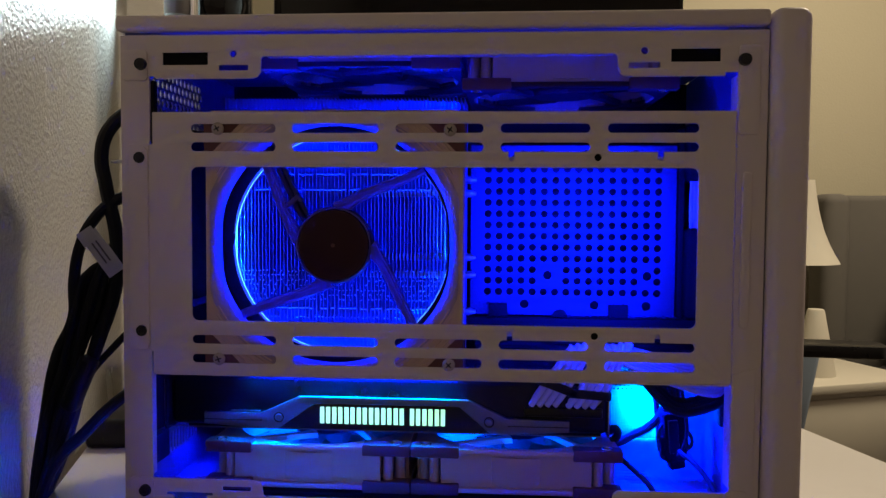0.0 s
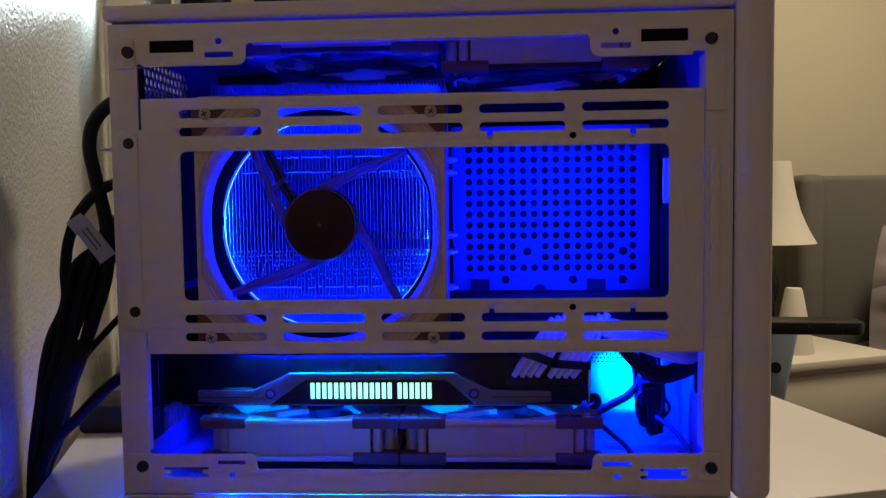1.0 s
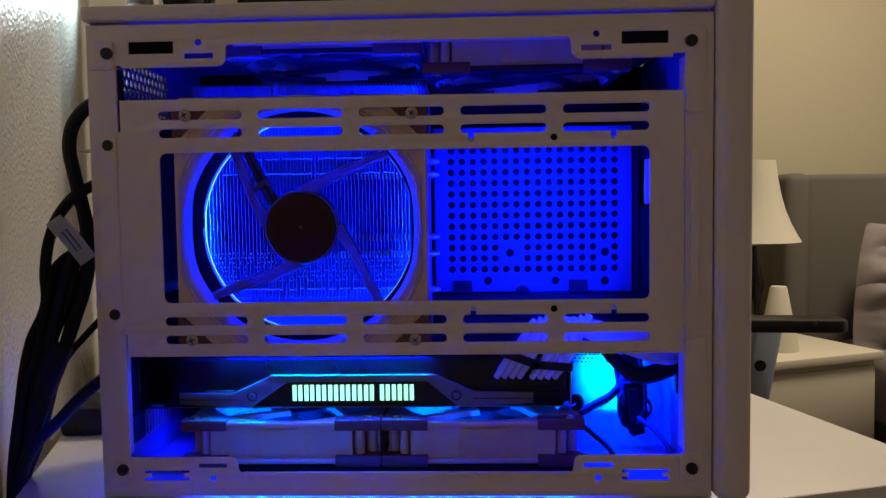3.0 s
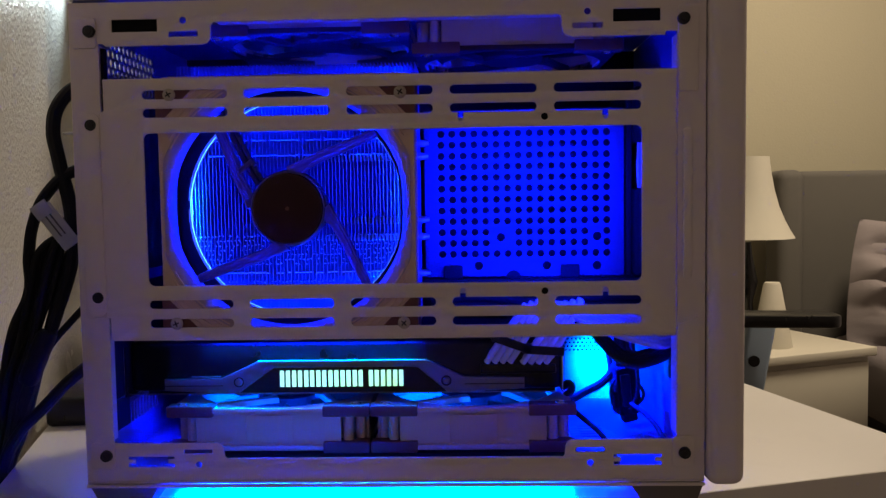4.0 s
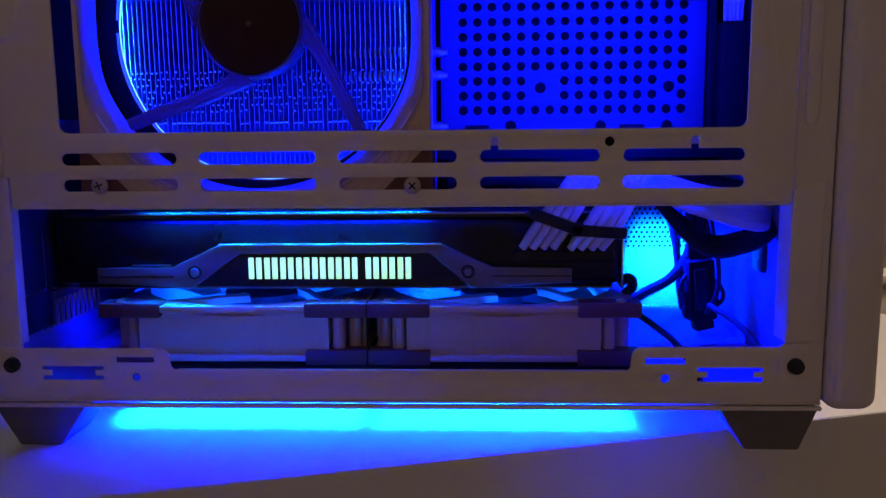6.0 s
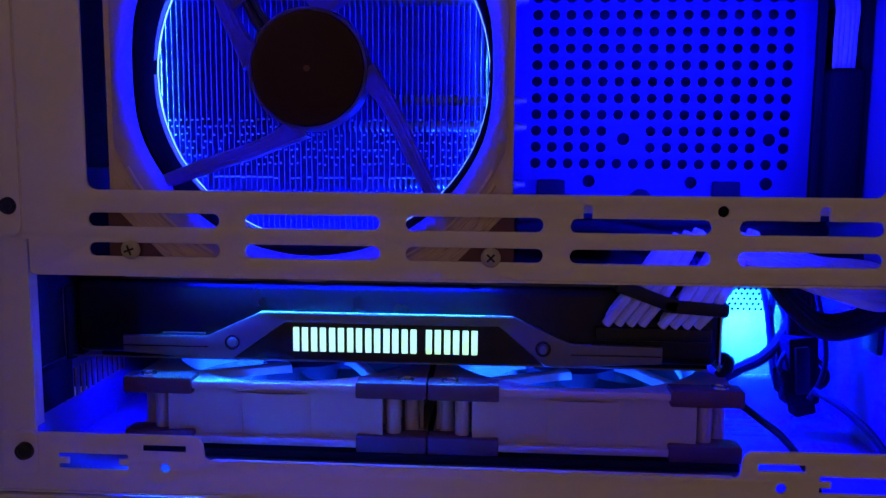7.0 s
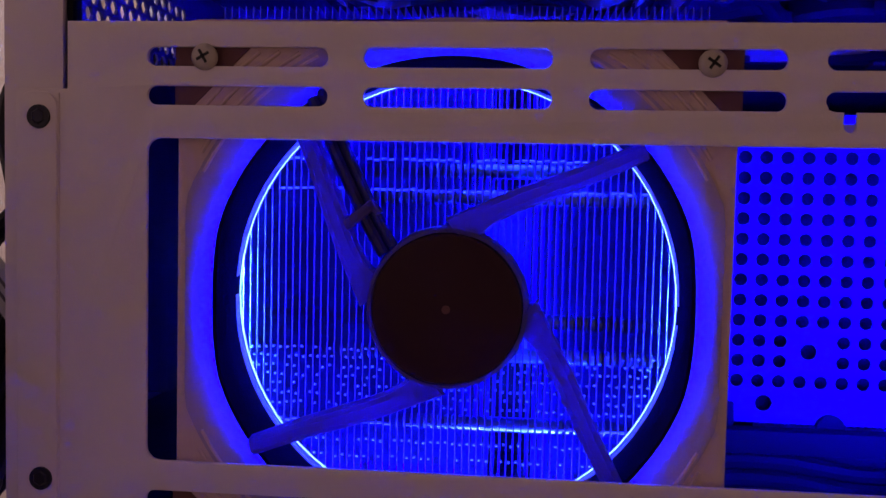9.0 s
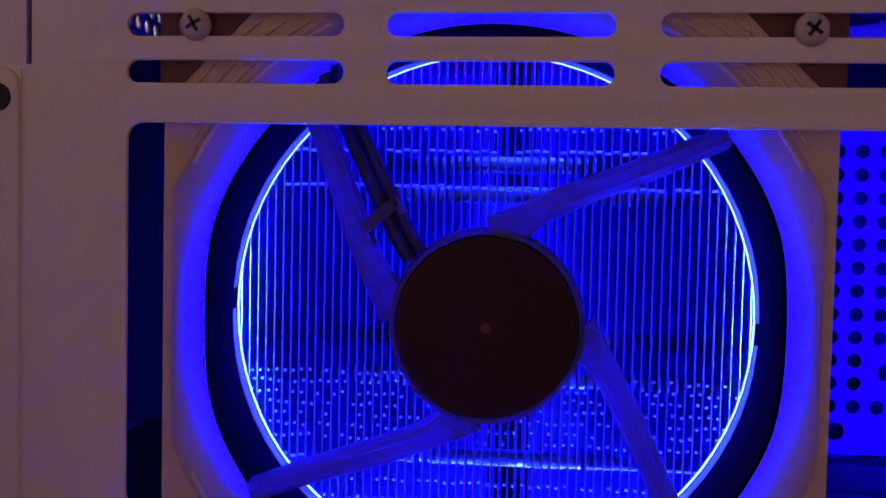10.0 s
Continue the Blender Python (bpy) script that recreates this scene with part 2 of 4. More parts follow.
def made(curve):
    ob = new("shape", curve)
    data = bpy.data.meshes.new_from_object(ob.evaluated_get(bpy.context.evaluated_depsgraph_get()))
    bpy.data.objects.remove(ob)
    bpy.data.curves.remove(curve)
    return data


def tube(points, r, smooth=True, res=8):
    c = bpy.data.curves.new("shape", "CURVE")
    c.dimensions, c.bevel_depth, c.bevel_resolution, c.use_fill_caps, c.resolution_u = "3D", r, 3, True, res
    s = c.splines.new("BEZIER" if smooth else "POLY")
    if smooth:
        s.bezier_points.add(len(points) - 1)
        for b, p in zip(s.bezier_points, points):
            b.co, b.handle_left_type, b.handle_right_type = p, "AUTO", "AUTO"
    else:
        s.points.add(len(points) - 1)
        for b, p in zip(s.points, points):
            b.co = (*p, 1)
    return made(c)


def plate(loops, thick, y=0.0, bevel=0.00025):
    """A sheet in the x-z plane with its front at y, cut out along the inner loops."""
    c = bpy.data.curves.new("shape", "CURVE")
    c.dimensions, c.fill_mode, c.extrude, c.bevel_depth, c.bevel_resolution, c.offset = "2D", "BOTH", thick / 2 - bevel, bevel, 1, -bevel
    for pts in loops:
        s = c.splines.new("POLY")
        s.points.add(len(pts) - 1)
        for b, p in zip(s.points, pts):
            b.co = (p[0], p[1], 0, 1)
        s.use_cyclic_u = True
    data = made(c)
    data.transform(Matrix.Translation((0, y + thick / 2, 0)) @ pose(0, 0, 0, 90, 0, 0))
    bm = bmesh.new()
    bm.from_mesh(data)
    bmesh.ops.remove_doubles(bm, verts=bm.verts[:], dist=1e-6)
    bm.to_mesh(data)
    bm.free()
    return data


def circ(cx, cz, r, n=20):
    return [(cx + r * math.cos(2 * math.pi * k / n), cz + r * math.sin(2 * math.pi * k / n)) for k in range(n)]


def rrect(x0, z0, x1, z1, r, n=5):
    pts = []
    for cx, cz, a in ((x1 - r, z1 - r, 0), (x0 + r, z1 - r, 90), (x0 + r, z0 + r, 180), (x1 - r, z0 + r, 270)):
        pts += [(cx + r * math.cos(radians(a + 90 * k / n)), cz + r * math.sin(radians(a + 90 * k / n))) for k in range(n + 1)]
    return pts


def rect(x0, z0, x1, z1):
    return [(x0, z0), (x1, z0), (x1, z1), (x0, z1)]


# ---- the setting ----
def wall(name, shape, material, label):
    ob = part(name, shape, material, None, label, smooth=False)
    ob.matrix_world = ROOM
    tagged(ob, label, "wall", "", "structure")
    return ob


wall("wall_west", box(-0.34, -0.196, -2.2, 2.72, -0.73, 1.75), WALL_P, "white textured wall paint with a glossy orange peel relief")
wall("wall_north", box(-0.196, 3.2, 2.04, 2.16, -0.73, 1.75), WALL_FAR, "plain beige painted bedroom wall behind the bed")
wall("wall_east", box(3.2, 3.32, -2.2, 2.72, -0.73, 1.75), WALL_PALE, "plain pale painted bedroom wall")
wall("wall_south", box(-0.34, 3.32, -2.32, -2.2, -0.73, 1.75), WALL_PALE, "plain pale painted wall behind the viewer")
tagged(wall("floor", box(-0.34, 3.32, -2.32, 2.72, -0.80, -0.73), CARPET, "brown carpeted bedroom floor"), "", "floor")
tagged(wall("ceiling", box(-0.34, 3.32, -2.32, 2.72, 1.75, 1.83), WALL_PALE, "plain painted ceiling"), "", "ceiling")

desk = thing("desk", ROOM, "white laminate desk standing along the textured wall", "desk")
part("tabletop", box(-0.178, 0.434, -0.0262, 1.45, -0.024, 0.0, 0.0004), DESK, desk)
part("end_panel", box(-0.178, 0.434, -0.0272, -0.0264, -0.73, -0.0002, 0.0003), DESK, desk, "plain white panel closing the desk end")
for u in (-0.15, 0.40):
    for v in (0.03, 1.40):
        part("leg", box(u - 0.02, u + 0.02, v - 0.02, v + 0.02, -0.73, -0.024, 0.002), DESK, desk)

# ---- the computer case ----
case = thing("computer_case", (0, 0, 0), "small white steel computer case with its side panel off", "computer case")

opening = [(-0.1005, 0.0445), (-0.0425, 0.0445), (-0.0402, 0.0436), (-0.0392, 0.0415), (-0.0386, 0.0367), (-0.0373, 0.0355), (0.1485, 0.0355), (0.1497, 0.0365),
           (0.1503, 0.0420), (0.1512, 0.0440), (0.1532, 0.0452), (0.2080, 0.0455), (0.2105, 0.0455), (0.2105, 0.2650), (0.2045, 0.2650), (0.2040, 0.2630), (0.1545, 0.2630), (0.1515, 0.2640),
           (0.1498, 0.2665), (0.1492, 0.2735), (0.1478, 0.2748), (-0.0375, 0.2748), (-0.0388, 0.2735), (-0.0392, 0.2660), (-0.0410, 0.2638), (-0.0435, 0.2630), (-0.0965, 0.2630),
           (-0.0985, 0.2645), (-0.1005, 0.2645)]
cuts = [opening]
for x, up in ((-0.0805, 1), (0.1892, 1)):
    cuts.append(rect(x - 0.0125, 0.2705, x + 0.0125, 0.2772))
for x in (-0.0540, 0.1632):
    cuts += [circ(x, 0.2763, 0.0018), rect(x - 0.0080, 0.2675, x + 0.0080, 0.2703), circ(x + 0.0006, 0.0322, 0.0018), rect(x - 0.0075, 0.0383, x + 0.0085, 0.0407)]
for x in (-0.0800, 0.1895):
    cuts.append([(x - 0.0130, 0.0310), (x + 0.0130, 0.0310), (x + 0.0130, 0.0328), (x + 0.0095, 0.0328), (x + 0.0095, 0.0352), (x + 0.0130, 0.0352), (x + 0.0130, 0.0368),
                 (x - 0.0130, 0.0368), (x - 0.0130, 0.0352), (x - 0.0090, 0.0352), (x - 0.0090, 0.0328), (x - 0.0130, 0.0328)])
part("side_frame", plate([rect(-0.1165, 0.0215, 0.2258, 0.2865)] + cuts, 0.0012), WHITE, case, "white steel frame with cut-out tabs and slots")
part("frame_return", box(-0.1022, -0.1009, 0.0016, 0.0062, 0.0460, 0.2640, 0.0002), WHITE, case)
part("frame_return", box(0.2109, 0.2122, 0.0016, 0.014, 0.0470, 0.2640, 0.0002), WHITE, case)
part("frame_return", box(-0.0370, 0.1480, 0.0016, 0.004, 0.0338, 0.0349, 0.0002), WHITE, case)
part("frame_return", box(-0.0370, 0.1480, 0.0016, 0.010, 0.2754, 0.2765, 0.0002), WHITE, case)
# black slab added to darken the space under the fans
part("under_fan_slab", box(-0.0840, 0.1600, 0.0340, 0.1560, 0.0242, 0.0273, 0.0004), BLACK_MATT, case, "black slab under the fans")
# black strip added to darken the slot between pillar and bracket
part("dark_slot_fill", box(-0.1004, -0.0986, 0.0016, 0.0060, 0.2285, 0.2625, 0.0003), BLACK_MATT, case)
part("bottom_lip", box(-0.1165, 0.2258, -0.0016, 0.0010, 0.0195, 0.0212, 0.0004), WHITE, case)
part("rail_fold", box(-0.1160, 0.2255, -0.0007, -0.0001, 0.0222, 0.0228, 0.0002), WHITE, case)
# raised corner tabs under the frame screws
for x0, z0, x1, z1 in ((-0.1155, 0.2620, -0.1012, 0.2785), (0.2108, 0.2330, 0.2215, 0.2790), (-0.1135, 0.0285, -0.1000, 0.0452), (0.2080, 0.0300, 0.2200, 0.0470)):
    part("corner_tab", plate([rrect(x0, z0, x1, z1, 0.0022)], 0.0012, -0.0011, 0.0004), WHITE, case)
part("pillar_rib", plate([rrect(0.2135, 0.1330, 0.2185, 0.2140, 0.0020)], 0.0014, -0.0012, 0.0006), WHITE, case)
part("pillar_plate", plate([[(0.2106, 0.0480), (0.2226, 0.0480), (0.2226, 0.1120), (0.2106, 0.1085)]], 0.0010, -0.0008, 0.0004), WHITE, case)
part("top_panel", box(-0.1185, 0.2262, -0.0020, 0.1870, 0.2885, 0.2970, 0.0020, 3), WHITE, case)
# solid strip standing in for the shadow gap below the lid
part("top_gap", box(-0.1150, 0.2240, 0.0030, 0.1850, 0.2868, 0.2884), WHITE_IN, case, "strip filling the shadow gap under the top panel")
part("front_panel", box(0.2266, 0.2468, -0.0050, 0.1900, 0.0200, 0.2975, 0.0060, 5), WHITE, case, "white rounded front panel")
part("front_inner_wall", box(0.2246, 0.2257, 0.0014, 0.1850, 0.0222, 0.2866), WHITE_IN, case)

rear = [rect(0.0013, 0.0222, 0.1850, 0.2866)]
for i in range(17):
    for k in range(9):
        rear.append(circ(0.012 + 0.0062 * i + (0.0031 if k % 2 else 0), 0.230 + 0.0054 * k, 0.0024, 6))
rear += [rect(0.044 + 0.0050 * i, 0.0405, 0.0468 + 0.0050 * i, 0.0530) for i in range(12)]
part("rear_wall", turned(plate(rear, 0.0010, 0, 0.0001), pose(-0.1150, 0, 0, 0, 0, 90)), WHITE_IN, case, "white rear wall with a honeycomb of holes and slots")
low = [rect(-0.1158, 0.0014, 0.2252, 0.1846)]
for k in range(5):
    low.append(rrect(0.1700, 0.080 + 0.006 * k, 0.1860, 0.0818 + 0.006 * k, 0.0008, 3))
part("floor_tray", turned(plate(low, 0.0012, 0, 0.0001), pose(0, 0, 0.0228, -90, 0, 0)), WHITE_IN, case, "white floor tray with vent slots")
back = [rect(0.1300, 0.0222, 0.2252, 0.1260)]
for i in range(22):
    for k in range(18):
        back.append(circ(0.150 + 0.0032 * i + (0.0016 if k % 2 else 0), 0.060 + 0.0029 * k, 0.0010, 6))
part("slot_cover_plate", box(-0.1138, -0.1128, 0.0040, 0.1600, 0.0610, 0.1280, 0.0002), BLACK_MATT, case, "black plate behind the expansion slots")
# the white far panel's shaded stretches, painted black
part("dark_far_panel", box(-0.1150, 0.1298, 0.1836, 0.1852, 0.0222, 0.2866), BLACK_MATT, case, "far side panel coloured black where it lies in shade")
part("dark_far_panel", box(0.1298, 0.2252, 0.1836, 0.1852, 0.1262, 0.2866), BLACK_MATT, case)
# unseen sheet added to block room light and keep the mesh holes dark
part("mesh_blackout", box(0.1290, 0.2250, 0.1866, 0.1872, 0.0222, 0.1262), BLACK_MATT, case)
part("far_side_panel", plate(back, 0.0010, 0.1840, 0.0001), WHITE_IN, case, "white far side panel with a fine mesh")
for x0, x1, t0, t1 in ((-0.1165, -0.0760, -0.1085, -0.0905), (0.1860, 0.2262, 0.1985, 0.2205)):
    for y in (0.0, 0.150):
        bm = box(0, 1, 0, 1, 0, 1)
        for v in bm.verts:
            top = v.co.z > 0.5
            a, b = (x0, x1) if top else (t0, t1)
            v.co = Vector((a + (b - a) * v.co.x, y + (0.002 + 0.034 * v.co.y if top else 0.006 + 0.026 * v.co.y), 0.0195 if top else 0.0))
        bmesh.ops.bevel(bm, geom=bm.edges[:], offset=0.0008, segments=2, profile=0.5, affect="EDGES")
        part("foot", bm, FOOT, case, "grey tapered plastic foot")
part("slot_clamp", box(-0.1138, -0.1085, 0.0100, 0.0420, 0.0445, 0.0605, 0.0008), BLACK_MATT, case, "black clamp below the slot cover")
# black sheets added so the two upper slots stay dark
for x0, x1 in ((-0.0940, -0.0665), (0.1755, 0.2030)):
    part("slot_blackout", box(x0, x1, 0.0030, 0.0040, 0.2695, 0.2785), BLACK_MATT, case)
part("power_header_frame", box(0.2222, 0.2244, 0.064, 0.078, 0.064, 0.084, 0.0006), BLACK, case)

# the slotted bracket across the opening
cuts = [rrect(-0.0772, 0.1325, 0.1915, 0.2158, 0.0035)]
for z in (0.2364, 0.2266, 0.1222, 0.1118):
    for i in range(5):
        x0, x1, h = -0.0772 + 0.05552 * i, -0.0307 + 0.05552 * i, 0.0024
        loop = rrect(x0, z - h, x1, z + h, 0.0023)
        keys = ([0.0951] if i == 3 else [0.1722] if i == 4 else [])
        if keys and z in (0.2266, 0.1222):
            k, s = keys[0], (-1 if z == 0.2266 else 1)
            tip = [(k + 0.0015 * math.cos(a), z + s * (0.0058 + 0.0014 * abs(math.sin(a)))) for a in (math.pi, 2.6, 2.1, math.pi / 2, 1.0, 0.5, 0.0)]
            if s < 0:
                cut = [p for p in loop if p[1] > z]
                loop = cut + [(x0, z), (x0 + 0.0008, z - h * 0.8), (x0 + 0.0023, z - h), (k - 0.0015, z - h)] + tip + [(k + 0.0015, z - h), (x1 - 0.0023, z - h), (x1 - 0.0008, z - h * 0.8)]
            else:
                cut = [p for p in loop if p[1] < z]
                loop = [(x1, z), (x1 - 0.0008, z + h * 0.8), (x1 - 0.0023, z + h), (k + 0.0015, z + h)] + tip[::-1] + [(k - 0.0015, z + h), (x0 + 0.0023, z + h), (x0 + 0.0008, z + h * 0.8)] + cut
        cuts.append(loop)
cuts += [circ(0.1400, 0.2212, 0.0019), circ(0.1395, 0.1275, 0.0019)]
outline = [(-0.0990, 0.1030), (0.2100, 0.1035), (0.2100, 0.2452), (-0.0985, 0.2452), (-0.0985, 0.2280), (-0.1115, 0.2280), (-0.1125, 0.2270), (-0.1125, 0.1165), (-0.1115, 0.1150), (-0.0990, 0.1150)]
bracket = part("fan_bracket", plate([outline] + cuts, 0.0012, -0.0014), WHITE, case, "white slotted steel bracket across the opening")
part("bracket_tab", plate([rrect(-0.1118, 0.1160, -0.1008, 0.2272, 0.0040)], 0.0012, -0.0025, 0.0005), WHITE, case)
part("bracket_crease", box(-0.1012, -0.1006, -0.0017, -0.0013, 0.1160, 0.2270, 0.0001), WHITE, case)
part("bracket_fold", box(-0.0980, 0.2095, -0.0013, 0.0060, 0.1024, 0.1033, 0.0002), WHITE, case)
# short black rods added to darken the two round holes
for x, z in ((0.1399, 0.2212), (0.1395, 0.1274)):
    part("hole_plug", rod((x, 0.0002, z), (x, 0.0022, z), 0.0026, None, 16), BLACK_MATT, case, "black plug keeping a hole of the bracket dark")
hexhead = [(-0.1046, 0.2709), (0.2136, 0.2712), (-0.1045, 0.0378), (0.2147, 0.0380), (-0.1055, 0.2207), (-0.1051, 0.1266)]
for x, z in hexhead:
    bm = join(rod((x, -0.0030, z), (x, -0.0008, z), 0.0030, 0.0034, 24), rod((x, -0.0033, z), (x, -0.0029, z), 0.0017, 0.0022, 6))
    part("case_screw", bm, SCREW, case, "black case screw")


# ---- fans ----
def hollow(half, y0, y1, z0, z1):
    """A wall whose outer face dips a little towards the middle."""
    bm = bmesh.new()
    rings = []
    for i in range(17):
        f = i / 8 - 1
        dip = 0.0030 * (1 - f * f)
        rings.append([bm.verts.new((half * f, y, z)) for y, z in ((y0 - dip, z0), (y1 - dip, z0), (y1 - dip - 0.0006, z0 + 0.0016), (y1 - dip - 0.0006, z1 - 0.0016), (y1 - dip, z1), (y0 - dip, z1))])
    for a, b in zip(rings, rings[1:]):
        for k in range(6):
            bm.faces.new((a[k], a[(k + 1) % 6], b[(k + 1) % 6], b[k]))
    bm.faces.new(rings[0]), bm.faces.new(rings[-1])
    bmesh.ops.recalc_face_normals(bm, faces=bm.faces[:])
    return bm



def fan_frame(size, thick, hole, parent, thin, face=BEIGE):
    """Square frame: two flanges with a round hole and the duct between them, its face at z = thick."""
    s = size / 2
    tall = 0.046 if thin else 0.0        # the front opening widens to a larger circle that is cut flat at both sides
    flat = hole - 0.0002

    def widened(x, y, f):
        r = math.hypot(x, y)
        f = max(0.0, f - 0.3) / 0.7
        k = 1 + tall * f
        g = r / hole
        a, b = flat - 0.0035, 0.0042
        near = abs(x) / g * k
        near = near if near < a else a + b * math.tanh((near - a) / b)
        w = min(1.0, max(0.0, r - hole) / 0.0060)
        wide = min(0.0625 + 0.654 * (r - hole), (1 - w) * near * g + w * abs(x) * k)
        return math.copysign(abs(x) + (wide - abs(x)) * min(1.0, 1.6 * f), x), y * k

    def flared(shape):
        for v in shape.verts:
            v.co.x, v.co.y = widened(v.co.x, v.co.y, max(0.0, min(1.0, v.co.z / thick)))
        return shape

    def flange(z, t, r, high=0.0):
        h = s + (0.0022 if high else 0.0)
        inner = [widened(p, q, 1.0) if high else (p, q) for p, q in circ(0, 0, r, 72)]
        return turned(plate([rrect(-s, -h, s, h, 0.005, 5), inner], t, 0, 0.0004), pose(0, 0, z, -90, 0, 0) @ Matrix.Scale(-1, 4, (0, 0, 1)))
    part("front_flange", flange(thick - 0.0008, 0.0030, hole + 0.0074 if thin else hole, tall), face, parent)
    part("rear_flange", flange(0.0038, 0.0030, hole), BEIGE, parent)
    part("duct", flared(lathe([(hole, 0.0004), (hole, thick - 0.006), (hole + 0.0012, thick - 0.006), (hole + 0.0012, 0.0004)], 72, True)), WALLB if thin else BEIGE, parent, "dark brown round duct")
    if thin:
        part("glow_rim", lathe([(hole - 0.0002, -0.0006), (hole + 0.0005, -0.0006), (hole + 0.0005, 0.0002), (hole - 0.0002, 0.0002)], 72, True), RIM, parent, "thin glowing rim behind the duct")
        for k in range(4):
            part("side_wall", turned(box(-0.0690, 0.0690, s - 0.0010, s - 0.0002, 0.0036, thick - 0.0036), pose(0, 0, 0, 0, 0, 90 * k)), BEIGE, parent)
    else:
        for k in range(4):
            part("side_wall", turned(hollow(0.0435, s - 0.0030, s - 0.0008, 0.0012, thick - 0.0012), pose(0, 0, 0, 0, 0, 90 * k)), BEIGE, parent)
            for d in (-0.0475, 0.0475):
                part("corner_post", turned(rod((d, s - 0.0060, 0.002), (d, s - 0.0060, thick - 0.002), 0.0030, None, 14), pose(0, 0, 0, 0, 0, 90 * k)), BEIGE, parent)
    if thin:
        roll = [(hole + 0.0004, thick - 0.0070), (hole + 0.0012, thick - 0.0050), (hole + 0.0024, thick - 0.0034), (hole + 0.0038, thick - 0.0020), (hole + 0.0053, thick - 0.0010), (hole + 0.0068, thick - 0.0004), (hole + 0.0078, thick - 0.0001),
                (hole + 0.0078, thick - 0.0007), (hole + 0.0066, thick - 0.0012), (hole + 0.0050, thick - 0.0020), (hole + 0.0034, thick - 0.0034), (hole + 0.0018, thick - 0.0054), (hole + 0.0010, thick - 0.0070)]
        part("bevel_ring", flared(lathe(roll, 96, True)), BEIGE_GLOW, parent, "beige bevel whose blue glow is faded by radius")


def blade(r0, r1, z0, z1, sweep, width):
    bm = bmesh.new()
    rows = []
    for i in range(9):
        f = i / 8
        r = r0 + (r1 - r0) * f
        row = []
        for k in range(5):
            g = k / 4 - 0.5
            a = radians(sweep * f ** 1.3 + width * (0.8 + 0.35 * f) * g)
            row.append(bm.verts.new((r * math.cos(a), r * math.sin(a), (z0 + z1) / 2 + (z1 - z0) * g + 0.0012 * math.cos(math.pi * g))))
        rows.append(row)
    for a, b in zip(rows, rows[1:]):
        for k in range(4):
            bm.faces.new((a[k], a[k + 1], b[k + 1], b[k]))
    bmesh.ops.solidify(bm, geom=bm.faces[:], thickness=0.0010)
    return bm


def strut(r0, r1, a0, a1, z, w, h):
    """A curved arm from the motor to the frame."""
    bm = bmesh.new()
    prev = None

    def bend(f):
        return 0.62 * (1 - (1 - f) ** 3.0) + 0.38 * f ** 0.75

    for i in range(19):
        f = i / 18
        a = radians(a0 + (a1 - a0) * bend(f))
        r = r0 + (r1 - r0) * f
        b = radians(a0 + (a1 - a0) * bend(min(1, f + 0.02)))
        d = Vector(((r + (r1 - r0) * 0.02) * math.cos(b) - r * math.cos(a), (r + (r1 - r0) * 0.02) * math.sin(b) - r * math.sin(a), 0)).normalized()
        if i == 18:
            d = last
        last = d
        side = Vector((-d.y, d.x, 0))
        c = Vector((r * math.cos(a), r * math.sin(a), z))
        ww = w * (1.05 - 0.20 * f + 0.75 * max(0.0, 1 - f / 0.22) ** 2)
        ring = [bm.verts.new(c + side * ww * sx + Vector((0, 0, h * sz))) for sx, sz in ((-0.5, -0.5), (-0.42, 0.3), (-0.2, 0.5), (0.2, 0.5), (0.42, 0.3), (0.5, -0.5))]
        if prev:
            for k in range(6):
                bm.faces.new((prev[k], prev[(k + 1) % 6], ring[(k + 1) % 6], ring[k]))
        else:
            bm.faces.new(ring)
        prev = ring
    bm.faces.new(prev[::-1])
    bmesh.ops.recalc_face_normals(bm, faces=bm.faces[:])
    return bm


def pads(size, thick, parent, big):
    s = size / 2
    for z0, z1 in ((-0.0008, 0.0060), (thick - 0.0060, thick + (0.0 if big else 0.0008))):
        for sx in (-1, 1):
            for sy in (-1, 1):
                L = 0.0245 if big else 0.027
                if big:
                    bm = bmesh.new()
                    e = 0.0006
                    pts = [(s + e, s + e), (s - L, s + e), (s + e, s - L)]
                    lo = [bm.verts.new((sx * p, sy * q, z0)) for p, q in pts]
                    hi = [bm.verts.new((sx * p, sy * q, z1 - 0.0003)) for p, q in pts]
                    bm.faces.new(lo), bm.faces.new(hi)
                    for k in range(3):
                        bm.faces.new((lo[k], lo[(k + 1) % 3], hi[(k + 1) % 3], hi[k]))
                    bmesh.ops.recalc_face_normals(bm, faces=bm.faces[:])
                else:
                    bm = box(*sorted((sx * (s - L), sx * (s + 0.0010))), *sorted((sy * (s - 0.009), sy * (s + 0.0010))), z0, z1, 0.0008)
                part("corner_pad", bm, BROWN, parent, "brown rubber corner pad")
                if not big and z0 > 0.005:
                    rim = lathe([(0.0021, 0.0), (0.0024, 0.0007), (0.0032, 0.0007), (0.0035, 0.0)], 20)
                    part("screw_hole_rim", turned(rim, Matrix.Translation((sx * (s - 0.0075), sy * (s - 0.0045), z1 - 0.0001))), EDGE, parent, "shiny rim of a screw hole")


# large fan on the bracket, its motor side towards the opening
big = thing("cooling_fan", pose(0, 0.0250, 0.174, 90, 0, 0), "large beige and brown cooling fan screwed behind the bracket", "fan")
fan_frame(0.140, 0.0250, 0.0616, big, True)
pads(0.140, 0.0250, big, True)
